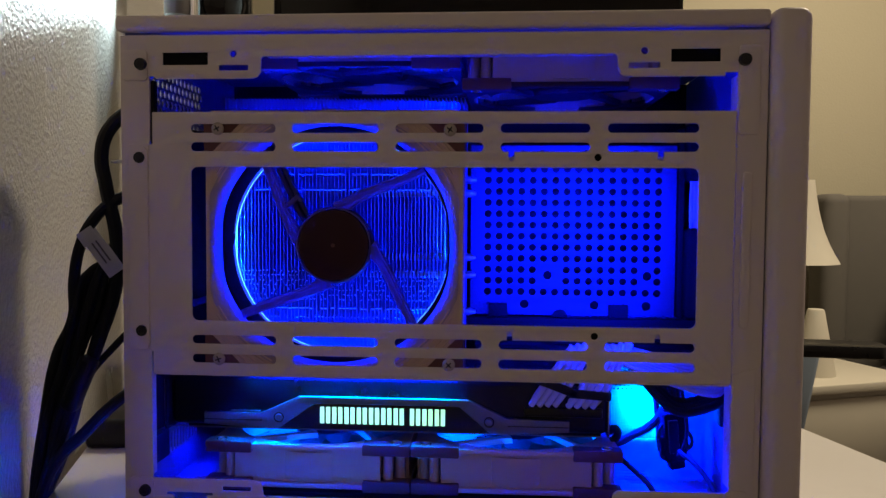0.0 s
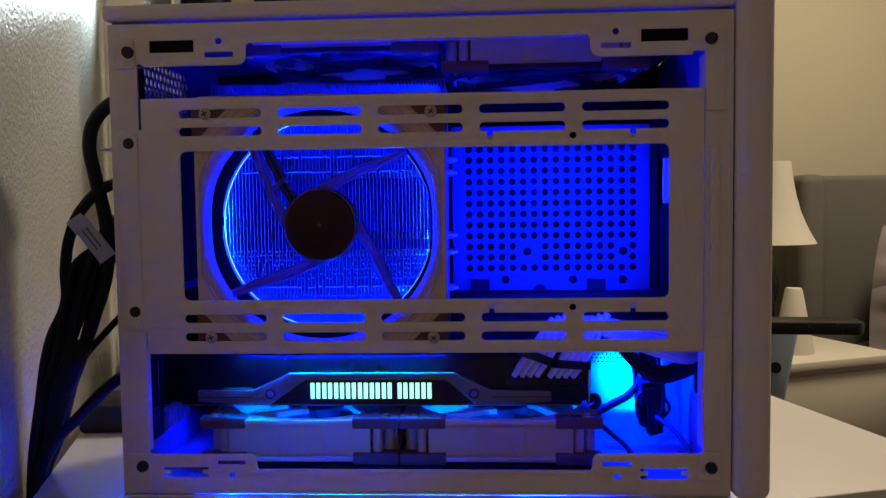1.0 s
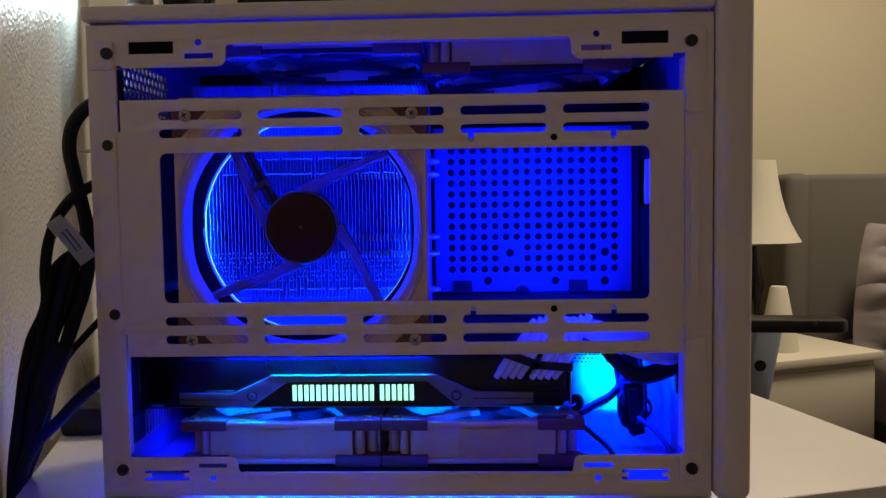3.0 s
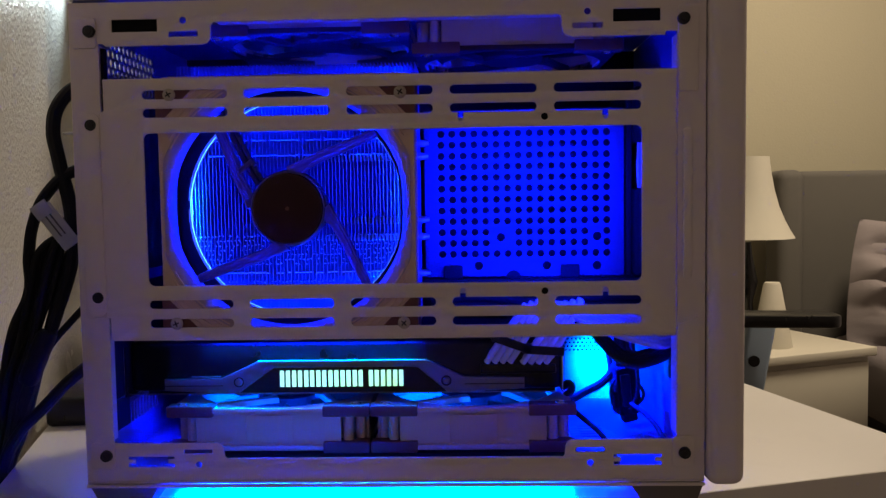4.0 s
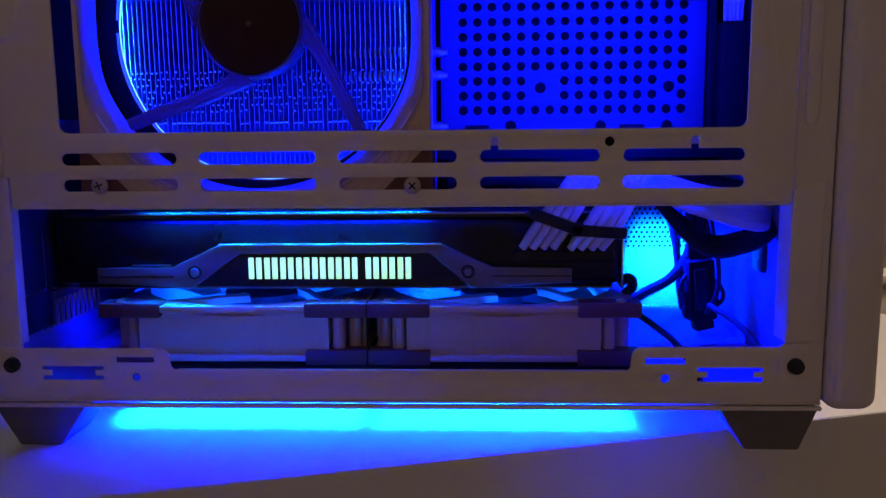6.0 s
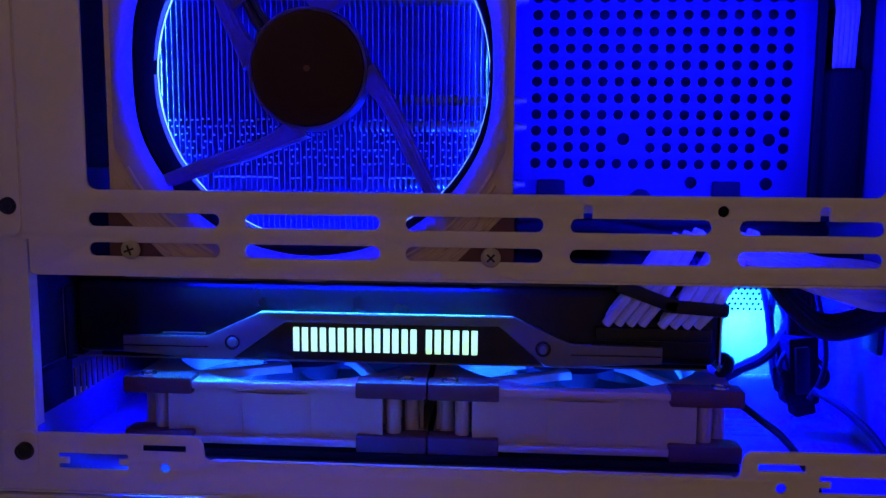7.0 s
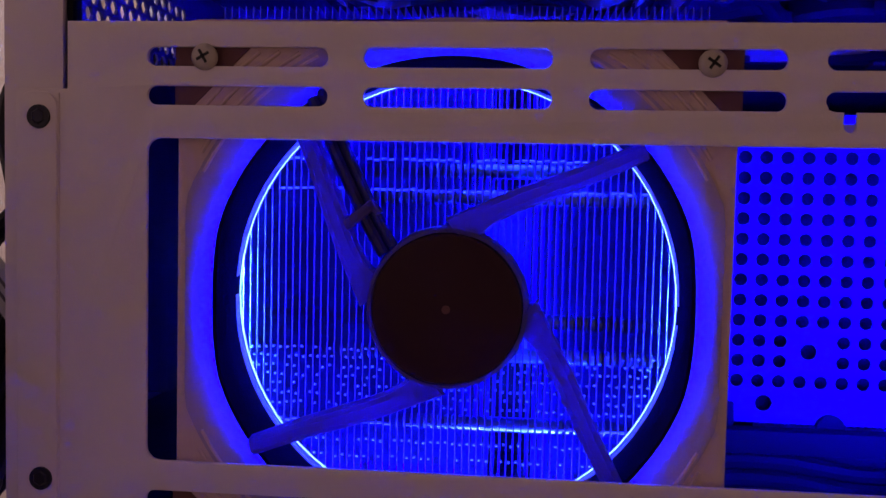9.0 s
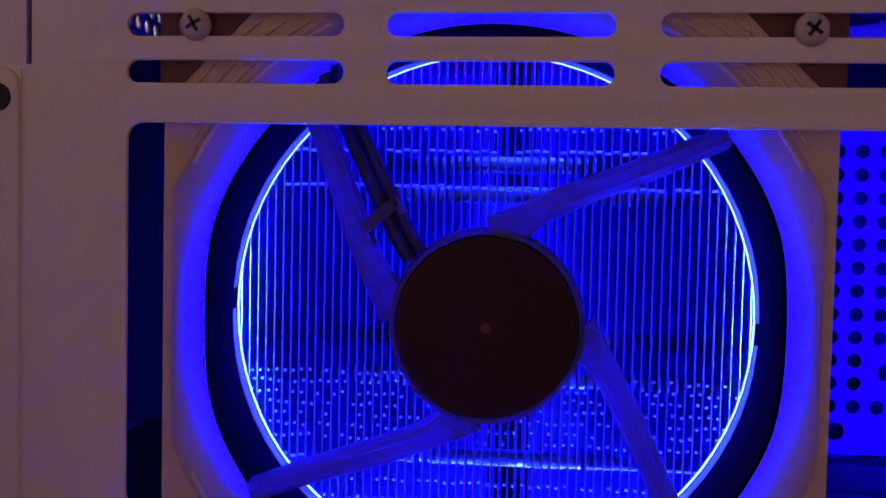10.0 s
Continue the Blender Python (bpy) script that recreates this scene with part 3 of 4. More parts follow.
# fine steps moulded into the frame corners
for q in range(4):
    for k in range(4):
        r = 0.0715 + 0.0030 * k
        pts = []
        for i in range(9):
            a = radians(45 + 90 * q - 17 + 3.1 * k + (34 - 6.2 * k) * i / 8)
            pts.append((r * math.cos(a), r * math.sin(a), 0.0242))
        lim = 0.0694
        pts = [p for p in pts if abs(p[0]) < lim and abs(p[1]) < lim]
        if len(pts) > 2:
            part("moulded_step", tube(pts, 0.0006, False), BEIGE, big)
hub = part("motor_hub", lathe([(0.0001, 0.0246), (0.0180, 0.0246), (0.0190, 0.0240), (0.0194, 0.0225), (0.0196, 0.0060), (0.0001, 0.0058)], 64), HUBC, big, "dark brown motor hub with a round label")
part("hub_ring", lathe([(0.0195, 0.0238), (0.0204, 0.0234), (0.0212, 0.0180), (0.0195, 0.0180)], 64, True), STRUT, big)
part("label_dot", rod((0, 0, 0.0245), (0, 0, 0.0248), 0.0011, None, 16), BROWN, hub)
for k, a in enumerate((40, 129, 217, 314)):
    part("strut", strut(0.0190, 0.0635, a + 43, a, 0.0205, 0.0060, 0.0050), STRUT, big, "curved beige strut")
for d, r in ((0.0042, 0.0017), (0.0072, 0.0014)):
    run = []
    for f, a in ((0.0225, 152.0), (0.0290, 144.5), (0.0370, 138.0), (0.0460, 133.5), (0.0560, 130.0), (0.0640, 128.0)):
        a = radians(a)
        run.append((f * math.cos(a) + d * math.cos(radians(42)), f * math.sin(a) + d * math.sin(radians(42)), 0.0190))
    part("fan_lead", tube(run, r), LEAD, big, "glossy dark fan lead beside a strut")
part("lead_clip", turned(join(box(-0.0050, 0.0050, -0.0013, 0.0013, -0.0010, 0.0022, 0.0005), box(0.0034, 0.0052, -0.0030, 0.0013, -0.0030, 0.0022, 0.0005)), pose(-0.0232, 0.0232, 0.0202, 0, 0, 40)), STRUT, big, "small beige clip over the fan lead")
one = blade(0.0190, 0.0595, 0.0050, 0.0160, 38, 34)
mesh_blade = part("blade", one, BLADE, big, "fan blade made nearly clear in place of spinning blur")
for k in range(1, 7):
    ob = new("blade", mesh_blade.data)
    ob.parent = big
    ob.matrix_basis = pose(0, 0, 0, 0, 0, 360 / 7 * k)
for x in (-0.06225, 0.06225):
    for z in (-0.06225, 0.06225):
        p = Vector((x + 0.0006 * (x > 0), z - 0.0008 * (x > 0), 0))
        screw = part("fan_screw", lathe([(0.0001, 0.0280), (0.0020, 0.0279), (0.0031, 0.0273), (0.0034, 0.0267), (0.0034, 0.0262), (0.0001, 0.0262)], 24), STEEL, big, "steel cross-head fan screw")
        screw.matrix_basis = Matrix.Translation(p)
        turn = 20 + 25 * (x > 0) + 10 * (z > 0)
        cross = part("cross_slot", turned(join(box(-0.0018, 0.0018, -0.00035, 0.00035, 0.0276, 0.02815), box(-0.00035, 0.00035, -0.0018, 0.0018, 0.0276, 0.02815)), pose(0, 0, 0, 0, 0, turn)), SCREW, screw)


def small_fan(at, thick, label, face=BEIGE, flip=False):
    f = thing("case_fan", at, label, "fan", "case fans")
    fan_frame(0.120, thick, 0.0565, f, False, face)
    pads(0.120, thick, f, False)
    top = 0.003
    part("motor_hub", lathe([(0.0001, thick - top), (0.0190, thick - top), (0.0205, thick - top - 0.002), (0.0205, 0.004), (0.0001, 0.004)], 40), HUBC, f, "dark brown motor hub")
    for k in range(4):
        part("strut", strut(0.0205, 0.0580, 45 + 90 * k + 34, 45 + 90 * k, 0.0045 if flip else thick - 0.0045, 0.005, 0.004), face, f, "curved beige strut" if face == BEIGE else "curved beige strut coloured dark as shaded")
    first = part("blade", blade(0.0200, 0.0550, 0.0060, thick - 0.0075, 36, 26), BLADE_DARK, f, "brown fan blade")
    for k in range(1, 7):
        ob = new("blade", first.data)
        ob.parent = f
        ob.matrix_basis = pose(0, 0, 0, 0, 0, 360 / 7 * k + 9)
    return f


small_fan(pose(-0.0228, 0.0945, 0.0282, 0, 0, 0), 0.0272, "beige and brown case fan lying on the case floor")
small_fan(pose(0.0998, 0.0945, 0.0282, 0, 0, 180), 0.0272, "beige and brown case fan lying beside the first")
# beige top fans, their undersides coloured dark for the shade there
small_fan(pose(0.0050, 0.0950, 0.2875, 180, 0, 0), 0.0130, "slim beige case fan below the top panel, underside coloured as shaded", HUBC)
small_fan(pose(0.1280, 0.0960, 0.2875, 180, 0, 0), 0.0250, "thick beige case fan below the top panel, underside coloured as shaded", HUBC)

# ---- cooler ----
sink = thing("cpu_cooler", (0, 0, 0), "aluminium tower of thin fins with heat pipes behind the fan", "heat sink")
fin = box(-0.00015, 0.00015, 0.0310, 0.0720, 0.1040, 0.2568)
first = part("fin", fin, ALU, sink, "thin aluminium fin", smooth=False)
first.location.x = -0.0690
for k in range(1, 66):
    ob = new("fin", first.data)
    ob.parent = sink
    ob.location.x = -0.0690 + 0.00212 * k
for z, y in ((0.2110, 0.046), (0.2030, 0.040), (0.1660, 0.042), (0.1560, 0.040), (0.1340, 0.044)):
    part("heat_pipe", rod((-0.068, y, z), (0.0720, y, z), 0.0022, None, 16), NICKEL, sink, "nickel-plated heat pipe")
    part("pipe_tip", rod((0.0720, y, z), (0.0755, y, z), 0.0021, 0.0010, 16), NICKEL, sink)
# tiny rods added in rows to give points of glint on the fins
tab = None
for row, z in enumerate((0.1262, 0.1312, 0.1415, 0.1443, 0.1470, 0.1498, 0.1525, 0.1552, 0.1578, 0.2184, 0.2225)):
    for k in range(3 + row % 2, 63):
        if random.random() < 0.30:
            continue
        if tab is None:
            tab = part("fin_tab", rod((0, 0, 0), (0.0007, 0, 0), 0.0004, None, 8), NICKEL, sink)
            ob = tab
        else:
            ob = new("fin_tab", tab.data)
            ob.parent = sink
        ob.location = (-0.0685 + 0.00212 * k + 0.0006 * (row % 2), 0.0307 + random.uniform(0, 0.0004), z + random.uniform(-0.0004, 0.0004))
# longer rods added for the dashed glints between fins
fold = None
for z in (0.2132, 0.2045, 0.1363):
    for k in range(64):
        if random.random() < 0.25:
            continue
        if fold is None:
            fold = part("glint_rod", rod((-0.0007, 0, 0), (0.0007, 0, 0), 0.0004, None, 8), NICKEL, sink, "short rod catching a glint between two fins")
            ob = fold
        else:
            ob = new("glint_rod", fold.data)
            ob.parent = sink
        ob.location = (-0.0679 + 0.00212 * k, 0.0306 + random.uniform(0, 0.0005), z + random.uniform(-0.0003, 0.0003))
part("base_plate", box(-0.0300, 0.0300, 0.0900, 0.1450, 0.1450, 0.2050, 0.002), NICKEL, sink)

board = thing("motherboard", (0, 0, 0), "black motherboard standing behind the cooler", "motherboard")
part("circuit_board", box(-0.1120, 0.0600, 0.1450, 0.1466, 0.0900, 0.2620), PCB, board)
part("port_block", box(-0.1120, -0.0880, 0.0980, 0.1450, 0.1500, 0.2450, 0.001), BLACK, board, "black shroud over the ports")
part("port_block", box(-0.1135, -0.0900, 0.0420, 0.0970, 0.1390, 0.2400, 0.003), BLACK_MATT, board)
for k in range(2):
    part("memory_slot", box(0.0400 + 0.009 * k, 0.0460 + 0.009 * k, 0.1200, 0.1450, 0.1050, 0.2450, 0.0008), BLACK, board)

# ---- power supply ----
psu = thing("power_supply", (0, 0, 0), "compact power supply with a perforated steel face", "power supply")
grid = [rrect(0.0705, 0.1270, 0.1990, 0.2345, 0.0008)]
bigs = [(0.1195, 0.1525), (0.1818, 0.1525), (0.1050, 0.1340), (0.1492, 0.1338), (0.1815, 0.1335), (0.1030, 0.2290), (0.1150, 0.2290), (0.1430, 0.2290), (0.1735, 0.2290)]
grid += [circ(x, z, 0.0028, 16) for x, z in bigs]
for i in range(16):
    for k in range(12):
        x, z = 0.0815 + 0.0071 * i, 0.1418 + 0.00707 * k
        if all(math.hypot(x - p, z - q) > 0.0062 for p, q in bigs[:2]):
            grid.append(circ(x, z, 0.0023, 12))
part("perforated_face", plate(grid, 0.0009, 0.0880, 0.0001), PSU_PAINT, psu, "perforated painted steel face")
for n, b in (("side_wall", (0.0705, 0.0714, 0.0889, 0.1500, 0.1270, 0.2345)), ("side_wall", (0.1981, 0.1990, 0.0889, 0.1500, 0.1270, 0.2345)),
             ("side_wall", (0.0714, 0.1981, 0.0889, 0.1500, 0.1270, 0.1279)), ("side_wall", (0.0714, 0.1981, 0.0889, 0.1500, 0.2336, 0.2345)), ("rear_plate", (0.0705, 0.1990, 0.1500, 0.1510, 0.1270, 0.2345))):
    part(n, box(*b), PSU_PAINT, psu, smooth=False)
# one black box in place of the shaded inside behind the holes
part("dark_interior", box(0.0725, 0.1970, 0.0930, 0.1490, 0.1290, 0.2325, 0.001), BLACK_MATT, psu, "black box standing for the dark inside")
holder = thing("power_supply_bracket", (0, 0, 0), "black steel bracket holding the power supply", "bracket")
part("cross_bar", box(0.0690, 0.2238, 0.0800, 0.0870, 0.1180, 0.1262, 0.0008), BLACK_MATT, holder)
for x0, x1 in ((0.0825, 0.0945), (0.1580, 0.1700)):
    part("clip", box(x0, x1, 0.0850, 0.0876, 0.1240, 0.1345, 0.0008), BLACK_MATT, holder)
part("clip", rod((0.1275, 0.0862, 0.1262), (0.1275, 0.0876, 0.1262), 0.0048, None, 20), BLACK_MATT, holder)
part("upright", box(0.2005, 0.2045, 0.0900, 0.1500, 0.1262, 0.2450, 0.001), BLACK_MATT, holder, "black upright beside the power supply")
part("upright", box(0.2195, 0.2238, 0.0900, 0.1500, 0.1262, 0.2450, 0.001), BLACK_MATT, holder, "black upright beside the power supply")
part("cable_sheath", box(0.2047, 0.2193, 0.0840, 0.1480, 0.1262, 0.1830, 0.003, 3), BLACK_MATT, holder, "black sheath round the upright cables")
# upper black box added to darken the space above the ribbon
part("cable_sheath", box(0.2047, 0.2193, 0.0850, 0.1480, 0.2125, 0.2480, 0.003, 3), BLACK_MATT, holder, "black sheath round the upright cables")
ribbon = thing("ribbon_cable", (0, 0, 0), "white braided cable rising out of a black sheath", "cable")
for k in range(5):
    part("strand", tube([(0.2095 + 0.0018 * k, 0.0930, 0.1800), (0.2088 + 0.0020 * k, 0.0915 + 0.001 * math.sin(2 * k), 0.1960), (0.2095 + 0.0020 * k, 0.0940, 0.2120), (0.2095 + 0.0018 * k, 0.1050, 0.2250)], 0.0012), SLEEVE, ribbon)

# ---- graphics card ----
gpu = thing("graphics_card", (0, 0, 0), "black graphics card with a silver trim and a glowing sign", "graphics card")
part("shroud", box(-0.1095, 0.1535, 0.0470, 0.1550, 0.0620, 0.0930, 0.0035, 3), BLACK, gpu, "black glossy shroud")
part("backplate", box(-0.1095, 0.1500, 0.0470, 0.1560, 0.0945, 0.0957, 0.0004), EDGE, gpu, "thin polished backplate edge")
part("board_edge", box(-0.1050, 0.1450, 0.0500, 0.1550, 0.0930, 0.0942), PCB, gpu)
part("slot_cover", box(-0.1125, -0.1110, 0.0440, 0.1500, 0.0590, 0.0900, 0.0004), BLACK_MATT, gpu, "black slot cover")
# strip of brighter metal standing in for light caught on the edge
part("slot_cover_edge", box(-0.1125, -0.1117, 0.0428, 0.0438, 0.0615, 0.0905, 0.0003), EDGE, gpu, "edge of the slot cover, brightened for the light it catches")
# pale strip painted in for the lit lower edge
part("shroud_lip", box(-0.1110, 0.1500, 0.0462, 0.0474, 0.0606, 0.0613, 0.0003), SILVER, gpu, "lower edge of the shroud, coloured pale as lit")
part("end_cap", box(0.1537, 0.1547, 0.0475, 0.1540, 0.0600, 0.0935, 0.0003), EDGE, gpu, "bright edge of the end plate")
trim = [(-0.0880, 0.0705), (-0.0530, 0.0708), (-0.0300, 0.0813), (0.0720, 0.0813), (0.0950, 0.0708), (0.1310, 0.0702), (0.1310, 0.0635), (0.0890, 0.0612), (0.0850, 0.0614), (0.0665, 0.0772), (-0.0205, 0.0772), (-0.0430, 0.0614), (-0.0480, 0.0612), (-0.0880, 0.0635)]
part("silver_trim", plate([trim], 0.0030, 0.0440, 0.0005), SILVER, gpu, "grey brushed trim with sloping shoulders")
# white ledge on the grey trim, drawing the highlight along its top
part("trim_edge", box(-0.0300, 0.0720, 0.0424, 0.0446, 0.0811, 0.0818, 0.0002), TAG, gpu, "upper edge of the trim, coloured pale for its highlight")
for sx in (-1, 1):
    part("trim_groove", box(*sorted((0.0215 + sx * 0.0735, 0.0215 + sx * 0.1090)), 0.0436, 0.0441, 0.0663, 0.0668), BLACK, gpu)
for x in (-0.0420, 0.0840):
    part("screw_recess", lathe([(0.0023, 0.0002), (0.0025, 0.0006), (0.0031, 0.0006), (0.0033, -0.0004), (0.0023, -0.0004)], 24, True), BLACK, gpu, "dark ring round a trim screw").matrix_basis = pose(x, 0.0440, 0.0686, 90, 0, 0)
    part("trim_screw", lathe([(0.0001, 0.0012), (0.0016, 0.0011), (0.0022, 0.0004), (0.0022, -0.0006), (0.0001, -0.0006)], 20), SILVER, gpu).matrix_basis = pose(x, 0.0440, 0.0686, 90, 0, 0)
part("shroud_rib", box(-0.0720, -0.0540, 0.0455, 0.0472, 0.0712, 0.0718, 0.0002), SILVER, gpu)
sign = part("sign_panel", plate([[(-0.0425, 0.0616), (0.0845, 0.0616), (0.0662, 0.0770), (-0.0202, 0.0770)]], 0.0012, 0.0456, 0.0002), BLACK, gpu, "black sign panel")
x = -0.0172
for k in range(10):
    for d in (0.0, 0.0036):
        part("glowing_bar", box(x + d, x + d + 0.0025, 0.0448, 0.0457, 0.0652, 0.0752, 0.0004), GLYPH, sign, "white-green glowing bar")
    x += 0.0074 if k != 6 else 0.0098
part("underside_fan_plate", box(-0.1000, 0.1500, 0.0500, 0.1530, 0.0600, 0.0622), BLACK_MATT, gpu)

# ---- cables inside ----
def sleeve_bundle(name, start, mid, end, n, pitch, r, label):
    b = thing(name, (0, 0, 0), label, "cable")
    for row in range(2):
        for k in range(n):
            j = 0.0008 * math.sin(3.1 * k + row)
            pts = [(start[0] + pitch * k, start[1] + 0.005 * row, start[2]), (mid[0] + pitch * k + j, mid[1] + 0.005 * row, mid[2] + j), (end[0] + pitch * k * 0.9, end[1] + 0.005 * row, end[2] + 0.001 * k)]
            part("strand", tube(pts, r), SLEEVE, b)
    return b


bundle = sleeve_bundle("power_cable", (0.1085, 0.0440, 0.0795), (0.1150, 0.0405, 0.0900), (0.1330, 0.0500, 0.1130), 4, 0.0046, 0.0019, "white braided power cable plugged into the graphics card")
part("comb", turned(box(-0.0125, 0.0125, -0.002, 0.010, -0.0026, 0.0026, 0.0008), pose(0.1235, 0.0400, 0.0915, 0, 20, 0)), BLACK, bundle, "black cable comb")
bundle = sleeve_bundle("power_cable", (0.1300, 0.0440, 0.0790), (0.1360, 0.0405, 0.0880), (0.1540, 0.0500, 0.1130), 4, 0.0046, 0.0019, "white braided power cable plugged into the graphics card")
part("comb", turned(box(-0.0125, 0.0125, -0.002, 0.010, -0.0026, 0.0026, 0.0008), pose(0.1420, 0.0400, 0.0872, 0, 4, 0)), BLACK, bundle, "black cable comb")
part("plug", box(0.1045, 0.1500, 0.0440, 0.0560, 0.0725, 0.0780, 0.0008), BLACK, gpu)
swoop = thing("mainboard_cable", (0, 0, 0), "white braided cable lying across under the power supply", "cable")
for k in range(8):
    part("strand", tube([(0.1500, 0.050 + 0.002 * k, 0.1120), (0.1700, 0.043 + 0.002 * k, 0.1020 + 0.0012 * k), (0.1960, 0.042 + 0.0025 * k, 0.0925 + 0.0016 * k), (0.2120, 0.043 + 0.0025 * k, 0.0885 + 0.0020 * k), (0.2235, 0.062, 0.0885 + 0.0016 * k)], 0.0020), SLEEVE, swoop)


def cord(pts, r, label, material=CABLE, name="cable"):
    return tagged(part(name, tube(pts, r), material), label, "cable")


for k in range(3):
    e = 0.0028 * k
    cord([(0.1640, 0.062 + e, 0.1100), (0.1746, 0.052 + e, 0.0945 + 0.4 * e), (0.1830, 0.050 + e, 0.0845 + e), (0.1944, 0.048 + e, 0.0765 + e), (0.2075, 0.048 + e, 0.0780 + e), (0.2165, 0.050 + e, 0.0812 + e), (0.2238, 0.056 + e, 0.0850 + e)], 0.0026 - 0.0003 * k, "thick black cable sagging across the cable bay")
cord([(0.1975, 0.092, 0.0840), (0.1955, 0.090, 0.0720), (0.1863, 0.089, 0.0578), (0.1744, 0.089, 0.0506), (0.1652, 0.090, 0.0455), (0.1600, 0.092, 0.0450)], 0.0026, "black cable looping towards the graphics card")
cord([(0.1560, 0.062, 0.0600), (0.1598, 0.060, 0.0625), (0.1612, 0.061, 0.0580), (0.1580, 0.062, 0.0545)], 0.0024, "short black cable bent round the card's end")
cord([(0.1560, 0.056, 0.0530), (0.1600, 0.049, 0.0495), (0.1670, 0.038, 0.0450), (0.1740, 0.028, 0.0400), (0.1800, 0.016, 0.0300), (0.1810, 0.010, 0.0250)], 0.0016, "thin black cable lying over the case floor")
cord([(0.1990, 0.066, 0.0480), (0.2050, 0.050, 0.0450), (0.2100, 0.032, 0.0385), (0.2120, 0.018, 0.0300), (0.2125, 0.010, 0.0250)], 0.0016, "thin black cable lying over the case floor")
plug = thing("cable_connector", pose(0.0997, -0.4239, 0.1639) @ Matrix.Scale(1.035, 4) @ pose(-0.0997, 0.4239, -0.1639), "black connector hanging from dark cables", "connector")
part("housing", turned(box(-0.0068, 0.0068, -0.0060, 0.0060, -0.0150, 0.0150, 0.0016), pose(0.1958, 0.0690, 0.0560, 0, -5, 8)), BLACK_MATT, plug)
part("housing_step", turned(box(-0.0088, 0.0086, -0.0050, 0.0050, -0.0050, 0.0060, 0.0013), pose(0.1960, 0.0690, 0.0510, 0, -9, 8)), BLACK_MATT, plug)
part("latch", turned(box(-0.0030, 0.0030, -0.0012, 0.0012, -0.0110, 0.0090, 0.0006), pose(0.1950, 0.0620, 0.0580, 0, -5, 8)), BLACK, plug)
part("nose", turned(box(-0.0045, 0.0050, -0.0040, 0.0040, -0.0040, 0.0040, 0.0012), pose(0.1978, 0.0690, 0.0400, 0, -12, 8)), BLACK_MATT, plug)
for k in range(6):
    part("lead", tube([(0.1915 + 0.0018 * k, 0.0695, 0.0700), (0.1905 + 0.0021 * k, 0.068 + 0.001 * (k % 2), 0.0780), (0.1890 + 0.0024 * k, 0.069, 0.0880), (0.1875 + 0.0034 * k, 0.072, 0.1080)], 0.0012), CABLE, plug)
for k, (x, z) in enumerate(((0.1868, 0.0560), (0.1885, 0.0445), (0.2052, 0.0500))):
    part("lead", tube([(0.1930, 0.0680, 0.0660), (x + 0.001, 0.0650, z + 0.0060), (x, 0.0650, z), (0.1950, 0.0680, z - 0.0040)], 0.0011), CABLE, plug)
for k in range(5):
    d = 0.0020 * math.sin(2.1 * k)
    cord([(0.1850 + 0.0036 * k, 0.108, 0.1080), (0.1880 + 0.0034 * k + d, 0.106, 0.0880), (0.1915 + 0.0028 * k - d, 0.104 + d, 0.0690), (0.1935 + 0.0024 * k, 0.102, 0.0490), (0.1950 + 0.0016 * k, 0.098, 0.0390)], 0.0014 + 0.0003 * (k % 2), "thin black cable hanging behind a connector")
cord([(0.1980, 0.076, 0.1000), (0.2010, 0.072, 0.0840), (0.2035, 0.070, 0.0700), (0.2040, 0.072, 0.0520), (0.2000, 0.074, 0.0420)], 0.0012, "thin black cable hanging beside a connector")

for k in range(9):
    y, z, d = 0.085 + 0.009 * (k % 4), 0.1065 + 0.0065 * (k // 4), 0.004 * math.sin(2.3 * k)
    cord([(0.0740, y + d, z), (0.1050, y - d, z + 0.002), (0.1400, y + d, z - 0.002), (0.1780, y - d, z + 0.001), (0.2100, y + 0.01, z)], 0.0034, "black flat cable packed under the power supply", BLACK_MATT)

# extra cables added to hide the blue-lit panel behind the lower slots
for k in range(5):
    y, d = 0.078 + 0.009 * k, 0.003 * math.sin(2.3 * k)
    cord([(0.1600, y, 0.1010 + d), (0.1800, y - d, 0.1000), (0.2050, y + d, 0.1015), (0.2200, y + 0.004, 0.1030)], 0.0036, "black flat cable packed under the power supply", BLACK_MATT)

# assumed LED strips, added out of sight behind the frame and the bracket
for a in ((0.1995, 0.2035, 0.0042, 0.0052, 0.1120, 0.2360), (0.0850, 0.1850, 0.0025, 0.0042, 0.2172, 0.2218), (0.0850, 0.1850, 0.0025, 0.0042, 0.1262, 0.1305)):
    tagged(part("led_strip", box(*a, 0.0002), LEDBAR), "narrow assumed LED strip, unseen behind the bracket", "LED strip", "LED strips")

# ---- behind and beside the case ----
def outer(pts, r, label):
    return cord(pts, r, label, CABLE, "cable")


outer([(-0.135, 0.185, 0.262), (-0.1590, 0.110, 0.2600), (-0.1690, 0.092, 0.2450), (-0.1733, 0.090, 0.2290), (-0.1705, 0.090, 0.2076), (-0.1650, 0.092, 0.1741), (-0.1660, 0.094, 0.1450), (-0.1770, 0.090, 0.1050), (-0.1960, 0.088, 0.0560), (-0.2170, 0.088, -0.004), (-0.2260, 0.094, -0.080)], 0.0046, "thick black cord hanging down beside the case")
